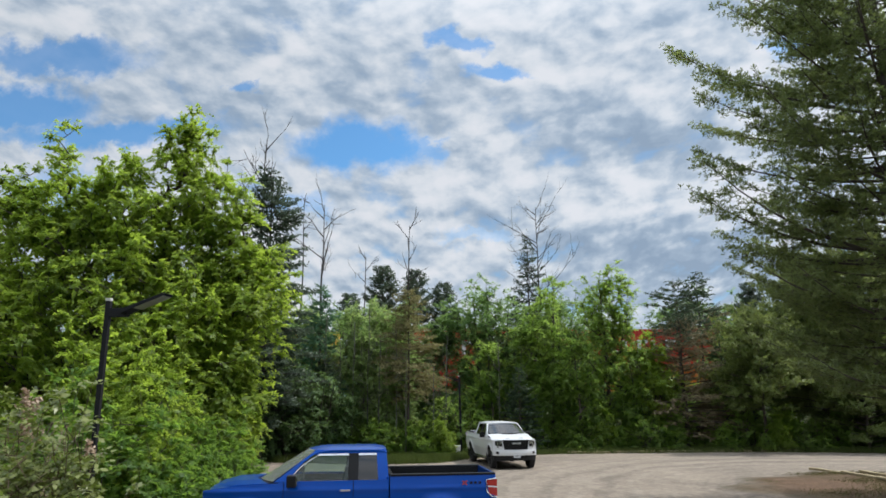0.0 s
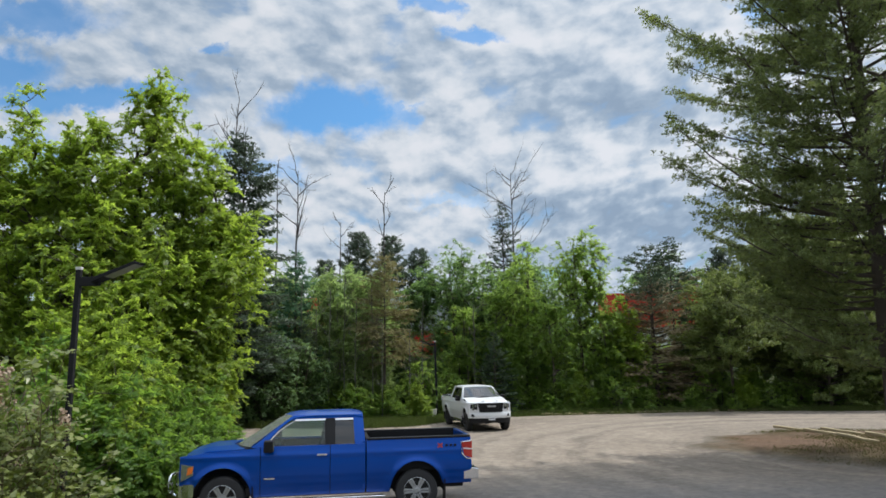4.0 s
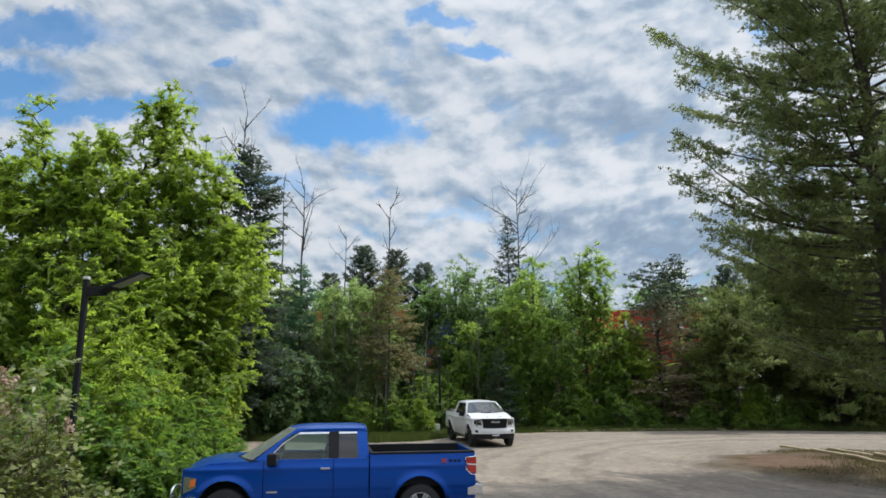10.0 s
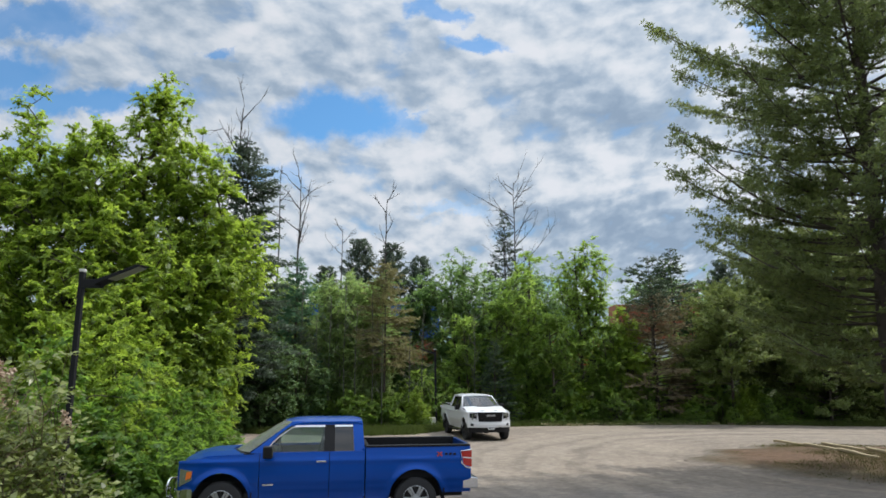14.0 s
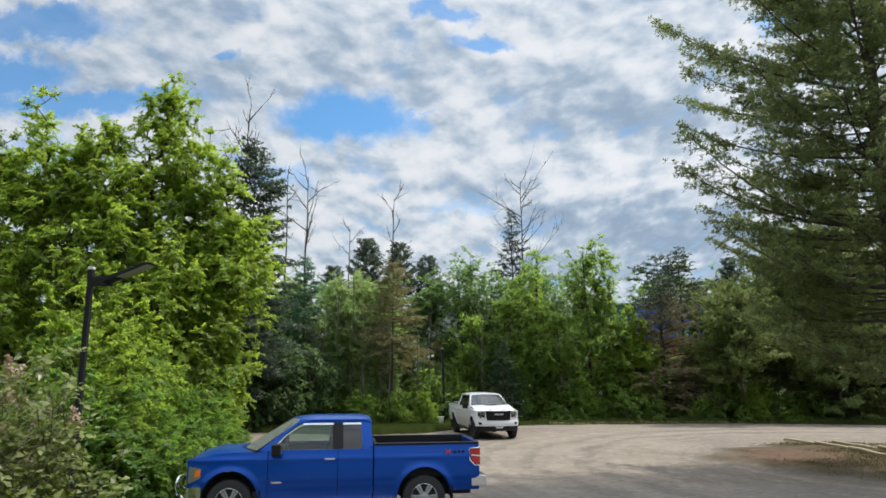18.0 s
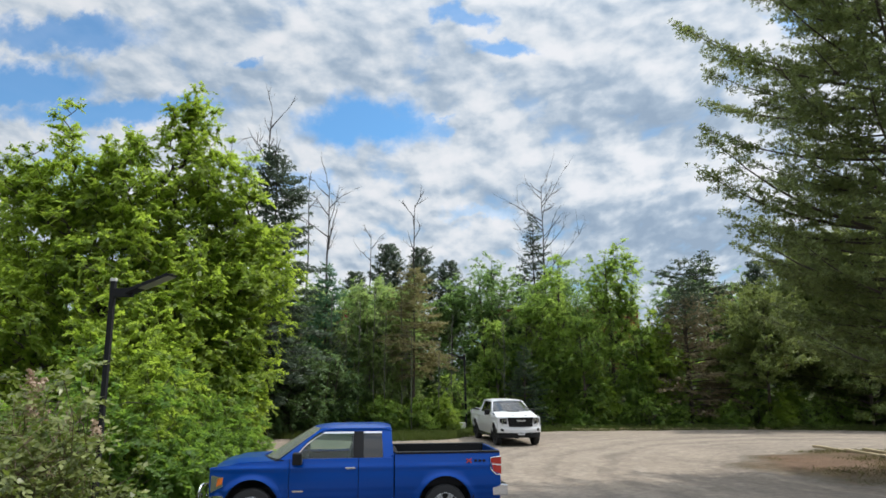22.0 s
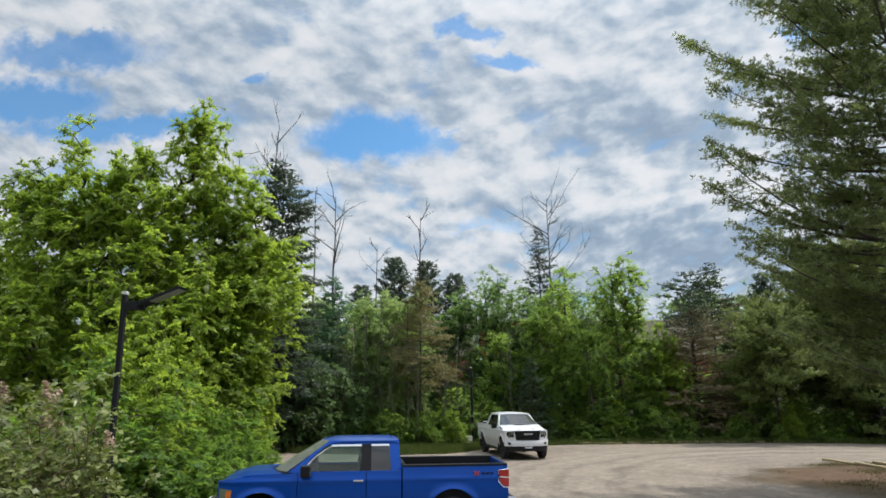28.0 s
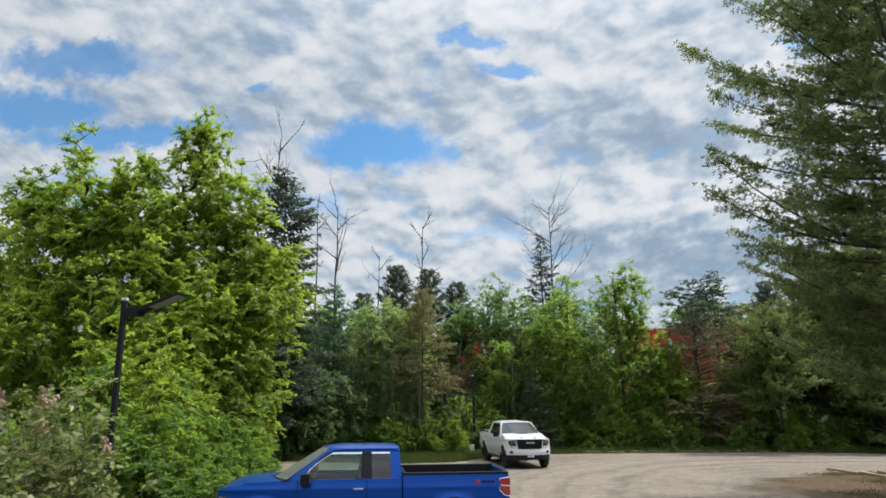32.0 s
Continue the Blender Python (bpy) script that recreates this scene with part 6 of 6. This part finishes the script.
def white_front(truck):
    """Tall black grille between white corners, stacked lamps, black lower bumper and a pale plate."""
    front = 3.745 + 0.80
    bow = lambda y: -0.27 * abs(y / 0.95) ** 2.6
    part("front_panel", sheet("front_panel", WHITE, lambda u, v: (front + 0.02 + bow(1.9 * u - 0.95), 1.9 * u - 0.95, 0.62 + 0.60 * v), 19, 6, (-0.10, 0, 0)), truck)
    grille = part("grille", sheet("grille", BLACK, lambda u, v: (front + 0.05 + bow(1.16 * u - 0.58), (1.16 - 0.14 * (1 - v)) * (u - 0.5), 0.82 + 0.39 * v), 11, 5, (-0.05, 0, 0)), truck, "large black grille")
    for k in range(5):
        part("grille_bar", sheet("grille_bar", BLACK, lambda u, v, k=k: (front + 0.07 + bow(1.08 * u - 0.54), 1.06 * (u - 0.5), 0.85 + 0.072 * k + 0.03 * v), 9, 2, (-0.03, 0, 0)), grille)
    part("emblem", block("emblem", ALLOY, front + 0.075, front + 0.09, -0.2, 0.2, 1.04, 1.11, 0.01), grille)
    for hand in (1, -1):
        head = part("headlamp", sheet("headlamp", BLACK, lambda u, v: (front + 0.04 + bow(0.60 + 0.28 * u), hand * (0.60 + 0.28 * u), 0.93 + 0.06 * u + (0.26 - 0.09 * u) * v), 6, 5, (-0.05, 0, 0)), truck, "dark headlamp with a bright running light")
        part("running_light", sheet("running_light", LENS_CLEAR, lambda u, v: (front + 0.055 + bow(0.76 + 0.05 * u), hand * (0.76 + 0.05 * u), 0.90 + 0.26 * v), 3, 4, (-0.02, 0, 0)), head)
        part("lamp_unit", sheet("lamp_unit", LENS_CLEAR, lambda u, v: (front + 0.058 + bow(0.62 + 0.10 * u), hand * (0.62 + 0.10 * u), 1.04 + 0.11 * v), 3, 3, (-0.02, 0, 0)), head)
        part("tow_hook", block("tow_hook", BLACK, front + 0.02, front + 0.12, min(hand * 0.38, hand * 0.46), max(hand * 0.38, hand * 0.46), 0.5, 0.58, 0.01), truck)
    part("front_bumper", sheet("front_bumper", WHITE, lambda u, v: (front + 0.09 + bow(1.92 * u - 0.96) * 1.15 + 0.02 * math.sin(math.pi * v), 1.92 * u - 0.96, 0.57 + 0.22 * v), 17, 5, (-0.14, 0, 0)), truck)
    part("lower_bumper", sheet("lower_bumper", BLACK, lambda u, v: (front + 0.07 + bow(1.86 * u - 0.93) * 1.15, 1.86 * u - 0.93, 0.37 + 0.20 * v), 15, 4, (-0.14, 0, 0)), truck, "black lower bumper")
    plate = part("number_plate", block("number_plate", PLATE, front + 0.115, front + 0.122, -0.15, 0.15, 0.49, 0.62, 0.004), truck)
    for k in range(5):
        part("plate_mark", block("plate_mark", BLACK, front + 0.122, front + 0.124, -0.11 + 0.045 * k, -0.083 + 0.045 * k, 0.53, 0.585, 0.0), plate)
    for hand in (1, -1):
        part("bumper_vent", sheet("bumper_vent", BLACK, lambda u, v: (front + 0.118 + bow(0.74 + 0.12 * u) * 1.15, hand * (0.74 + 0.12 * u), 0.63 + 0.10 * v + 0.02 * u), 4, 4, (-0.03, 0, 0)), truck, "black bumper corner vent")
    for y in (0.3, -0.3):
        part("hood_mark", block("hood_mark", BLACK, front - 0.26, front - 0.20, y - 0.06, y + 0.06, 1.27, 1.282, 0.004), truck)


blue_truck = pickup("pickup_truck", pose(-0.41, 14.85, 0.012, 0, 0, 188.2), "blue extended-cab pickup truck parked on gravel", BLUE,
                    (1.0, 1.68, 2.99, 1.07, 2.40, 3.26), 1.42, 1.95, dict(axle=3.68, hood=1.285, lip=1.20, belt=1.345, crew=False, cowl_up=0.0, sweep=0.0, screen=GLASS_SCREEN, rim=ALLOY, rim_label="bright alloy rim"), CHROME)
blue_front(blue_truck)
white_truck = pickup("pickup_truck", pose(1.71, 34.85, 0.012, 0, 0, -78.6), "white crew-cab pickup truck with a black grille, parked by the trees", WHITE,
                     (0.72, 1.86, 2.98, 0.82, 2.35, 3.22), 1.40, 1.93, dict(axle=3.745, hood=1.24, lip=1.17, belt=1.345, crew=True, cowl_up=0.09, sweep=0.22, screen=GLASS_COATED, rim=BLACK, rim_label="black alloy rim"), WHITE)
white_front(white_truck)


# ---- lamp posts ----
def lamp_post(m, label, arm_turn, thick):
    """A square black post with a short arm and a flat tilted lamp head."""
    post = thing("lamp_post", m, label, "lamp post", "lamp posts")
    part("post", block("post", POST_PAINT, -thick, thick, -thick, thick, 0, 4.24, 0.006), post)
    part("post_cap", block("post_cap", CAP, -thick - 0.004, thick + 0.004, -thick - 0.004, thick + 0.004, 4.242, 4.285, 0.012), post, "pale post cap")
    part("base_plate", block("base_plate", POST_PAINT, -0.15, 0.15, -0.15, 0.15, 0, 0.02, 0.004), post)
    spin = pose(0, 0, 0, 0, 0, arm_turn)
    part("bracket", block("bracket", POST_PAINT, 0.035, 0.32, -0.035, 0.035, 4.01, 4.14, 0.014), post, "", spin)
    head = part("lamp_head", prism("lamp_head", POST_PAINT, [(0.26, 4.045), (0.36, 4.092), (0.91, 4.297), (0.94, 4.316), (0.87, 4.330), (0.28, 4.125)], -0.11, 0.11, 0.014), post, "flat black lamp head", spin)
    part("lens", prism("lens", LED, [(0.46, 4.122), (0.90, 4.286), (0.896, 4.295), (0.456, 4.131)], -0.10, 0.10, 0.0), head, "pale lamp lens")
    return post


lamp_post(pose(-4.93, 9.6, 0, 0.6, 0.4, 0), "black metal lamp post with a flat lamp head, among shrubs", -8, 0.034)
lamp_post(pose(0.33, 39.5, 0, 0, -1.2, 0), "black metal lamp post at the edge of the trees", 200, 0.062)
box = thing("utility_box", pose(0.12, 38.3, 0), "small pale grey utility box in the grass", "utility box")
part("housing", block("housing", CAP, -0.16, 0.16, -0.12, 0.12, 0, 0.5, 0.02), box)
part("lid", block("lid", CAP, -0.18, 0.18, -0.14, 0.14, 0.505, 0.54, 0.015), box)

# ---- railway and train ----
RAIL_Y, RAIL_Z, SPEED, WINDOW_X = 58.0, 2.52, 18.0, 16.2
STEEL = material("rusty_rail_steel", (0.16, 0.11, 0.08), 0.55, 0.6, vary=0.25)
FRAME = material("well_car_frame", (0.10, 0.075, 0.055), 0.7, vary=0.3, scale=1.5)
BOGIE = material("bogie_iron", (0.03, 0.027, 0.025), 0.8, vary=0.3)
LETTER = material("white_lettering", (0.72, 0.70, 0.68), 0.6, vary=0.08)
TIE = material("creosoted_tie", (0.05, 0.042, 0.036), 0.9, vary=0.3)

bed_outline = [(-3.6, 1.95), (-1.9, RAIL_Z - 0.22), (1.9, RAIL_Z - 0.22), (3.6, 1.95)]
track = mesh_of("railway_track", [(x, RAIL_Y + y, z) for x in (-760, 760) for y, z in bed_outline], [(0, 1, 5, 4), (1, 2, 6, 5), (2, 3, 7, 6)], BALLAST)
bank = tagged(put("railway_track", track), "ballasted railway track on a low bank", "railway track", kind="structure")
for y in (-0.72, 0.72):
    rail = mesh_of("rail", [(x, RAIL_Y + y + a, z) for x in (-760, 760) for a, z in ((-0.07, RAIL_Z - 0.16), (-0.035, RAIL_Z - 0.12), (-0.035, RAIL_Z), (0.035, RAIL_Z), (0.035, RAIL_Z - 0.12), (0.07, RAIL_Z - 0.16))],
                   [(i, i + 1, i + 7, i + 6) for i in range(5)], STEEL)
    put("rail", rail, bank)
tx = np.arange(-90, 110, 0.6)
tv = np.concatenate([[(x + a, RAIL_Y + b, RAIL_Z - 0.16 - c) for c in (0, 0.07) for a, b in ((-0.11, -1.3), (0.11, -1.3), (0.11, 1.3), (-0.11, 1.3))] for x in tx])
tf = np.concatenate([np.array([(0, 1, 2, 3), (0, 4, 5, 1), (1, 5, 6, 2), (2, 6, 7, 3), (3, 7, 4, 0)]) + 8 * i for i in range(len(tx))])
tagged(put("ties", mesh_of("ties", tv, tf, TIE), bank), kind="stuff")

COLOURS = dict(red=(0.52, 0.045, 0.022), brown=(0.30, 0.085, 0.04), orange=(0.62, 0.16, 0.02), yellow=(0.72, 0.42, 0.03), white=(0.62, 0.63, 0.63), beige=(0.50, 0.44, 0.33),
               blue=(0.02, 0.10, 0.40), navy=(0.015, 0.035, 0.15), green=(0.03, 0.12, 0.08), grey=(0.40, 0.43, 0.43), sky=(0.42, 0.50, 0.56), maroon=(0.24, 0.025, 0.02))
SKIN = {k: material(k + "_container_steel", c, 0.55, vary=0.16, scale=0.8) for k, c in COLOURS.items()}
made_boxes = {}


def box_mesh(colour, length, tall=2.88):
    """A freight container: pressed corrugated sides and roof between a frame of corner posts and rails."""
    key = (colour, length)
    if key in made_boxes:
        return made_boxes[key]
    half, w = length / 2, 1.22
    n = int(length / 0.28)
    run = [(-half, 0.0), (-half + 0.14, 0.0)] + [(-half + 0.15 + (length - 0.3) * (i + j) / n, d) for i in range(n) for j, d in ((0.02, 0.012), (0.32, 0.012), (0.5, 0.048), (0.82, 0.048))] + [(half - 0.14, 0.0), (half, 0.0)]
    rings = [(0.0, 0), (0.16, 0), (0.17, 1), (tall - 0.12, 1), (tall - 0.11, 0), (tall, 0)]
    k = len(run)
    v = [(x, s * (w - d * on), z) for z, on in rings for s in (-1, 1) for x, d in run]
    f = []
    for r in range(len(rings) - 1):
        a, b = r * 2 * k, (r + 1) * 2 * k
        f.extend((a + i, a + i + 1, b + i + 1, b + i) for i in range(k - 1))
        f.extend((a + k + i + 1, a + k + i, b + k + i, b + k + i + 1) for i in range(k - 1))
        f.append((a + k, a, b, b + k))
        f.append((a + k - 1, a + 2 * k - 1, b + 2 * k - 1, b + k - 1))
    last = (len(rings) - 1) * 2 * k
    f.extend((last + i, last + i + 1, last + k + i + 1, last + k + i) for i in range(k - 1))
    f.extend((i + 1, i, k + i, k + i + 1) for i in range(k - 1))
    me = mesh_of("container", v, f, SKIN[colour])
    made_boxes[key] = me
    return me


LETTER_BAR = block("lettering", LETTER, -0.16, 0.16, -0.004, 0.004, -0.55, 0.55, 0.0)
LETTER_CAP = block("lettering", LETTER, -0.40, 0.40, -0.004, 0.004, -0.14, 0.14, 0.0)
LETTER_SMALL = block("lettering", LETTER, -0.5, 0.5, -0.004, 0.004, -0.08, 0.08, 0.0)
WHEEL = lathe("wheel", BOGIE, [(0.0, -0.06), (0.40, -0.06), (0.44, -0.07), (0.44, 0.03), (0.47, 0.04), (0.47, 0.06), (0.1, 0.07), (0.0, 0.07)], 18)
SIDE_FRAME = prism("side_frame", BOGIE, [(-1.15, 0.35), (-1.15, 0.62), (-0.45, 0.78), (0.45, 0.78), (1.15, 0.62), (1.15, 0.35), (0.8, 0.32), (0.4, 0.2), (-0.4, 0.2), (-0.8, 0.32)], -0.07, 0.07, 0.01)
BOLSTER = block("bolster", BOGIE, -0.25, 0.25, -1.0, 1.0, 0.45, 0.75, 0.02)


def rail_car(label, length, low, upper, upper_len, lettered):
    """A well car with a bogie at each end; low and upper: colours of its containers."""
    car = thing("freight_car", pose(0, RAIL_Y, RAIL_Z), label, "freight car", "freight train")
    half = length / 2
    part("well_floor", block("well_floor", FRAME, -half + 1.9, half - 1.9, -1.2, 1.2, 0.22, 0.34, 0.01), car)
    for s in (-1, 1):
        part("side_sill", prism("side_sill", FRAME, [(-half + 0.5, 1.0), (-half + 1.5, 1.1), (half - 1.5, 1.1), (half - 0.5, 1.0), (half - 1.9, 0.3), (-half + 1.9, 0.3)], s * 1.42 - 0.06, s * 1.42 + 0.06, 0.01), car)
        part("end_deck", block("end_deck", FRAME, min(s * (half - 1.9), s * (half - 0.1)), max(s * (half - 1.9), s * (half - 0.1)), -1.3, 1.3, 0.92, 1.08, 0.02), car)
        bogie = part("bogie", BOLSTER, car, "", pose(s * (half - 1.0), 0, 0))
        for y in (-1, 1):
            part("side_frame", SIDE_FRAME, bogie, "", pose(0, y * 1.0, 0))
            for x in (-0.85, 0.85):
                part("wheel", WHEEL, bogie, "", pose(x, y * 0.75, 0.47))
    low_len = min(12.19, length - 0.6)
    if low:
        part("container", box_mesh(low, low_len), car, low + " steel container", pose(0, 0, 0.345))
    if upper:
        top = part("container", box_mesh(upper, upper_len), car, upper + " corrugated steel container", pose(0, 0, 0.345 + 2.9))
        if lettered:
            for k in range(5):
                x = -2.4 + 1.15 * k
                part("lettering", LETTER_BAR, top, "", pose(x, -1.232, 1.45))
                if k % 2 == 0:
                    part("lettering", LETTER_CAP, top, "", pose(x + 0.3, -1.234, 1.86 if k else 1.05))
            part("lettering", LETTER_SMALL, top, "", pose(4.6, -1.232, 2.3))
    return car


# when each load passes the opening in the trees, its colour, the length of the upper container, and whether it is lettered
LOADS = [(-1.75, "red", 12.19, 1), (-0.85, "brown", 12.19, 0), (0.05, "red", 12.19, 1), (0.98, "red", 12.19, 1), (1.62, "yellow", 6.06, 0), (2.02, "white", 6.06, 0), (2.34, "yellow", 3.0, 0), (2.95, "red", 12.19, 1),
         (3.75, "red", 12.19, 0), (4.75, "grey", 12.19, 0), (5.75, "red", 12.19, 1), (6.72, "red", 12.19, 1), (7.85, "red", 12.19, 1), (8.9, "beige", 12.19, 0), (9.88, "red", 12.19, 1), (10.6, "navy", 12.19, 0),
         (11.33, "red", 12.19, 1), (12.1, "brown", 12.19, 0), (12.85, "red", 12.19, 1), (13.7, "brown", 12.19, 0), (14.45, "sky", 12.19, 0), (15.2, "blue", 12.19, 0), (15.95, "brown", 12.19, 0), (16.72, "beige", 12.19, 0),
         (17.6, "blue", 12.19, 0), (18.12, "green", 4.9, 0), (18.67, "grey", 12.19, 1), (19.5, "", 0, 0), (20.35, "", 0, 0), (21.2, "", 0, 0), (22.42, "maroon", 12.19, 0), (23.5, "maroon", 12.19, 0), (24.38, "grey", 12.19, 0),
         (25.25, "orange", 12.19, 0), (26.1, "red", 12.19, 1), (26.95, "white", 12.19, 0), (27.8, "beige", 12.19, 0), (28.5, "maroon", 12.19, 1), (29.2, "beige", 12.19, 0), (29.95, "", 0, 0), (30.3, "grey", 6.06, 0), (30.95, "grey", 12.19, 0),
         (31.85, "red", 12.19, 1), (32.7, "red", 12.19, 1), (33.5, "brown", 12.19, 0), (34.3, "blue", 12.19, 0)]
LOWS = ("red", "brown", "orange", "red", "maroon", "red", "brown", "orange", "white", "red", "brown")
train = []
times = [t for t, *_ in LOADS]
for i, (t, colour, ln, lettered) in enumerate(LOADS):
    before = t - times[i - 1] if i else 0.8
    after = times[i + 1] - t if i + 1 < len(times) else 0.8
    room = SPEED * min(before, after) - 0.25
    low = LOWS[i % len(LOWS)] if not 23 < i < 39 else "brown"
    words = (low + " container under a " + colour + " one on a moving well car") if colour else ("single " + low + " container on a moving well car")
    train.append((t, rail_car(words, max(min(room, 14.6), 5.2), low, colour, ln, lettered)))


# ---- moving things ----
def motions():
    for t, car in train:
        walk(car, [(s, pose(WINDOW_X + SPEED * (s - t), RAIL_Y, RAIL_Z)) for s in (-4, 0, 8, 16, 24, 32, 36)])


motions()
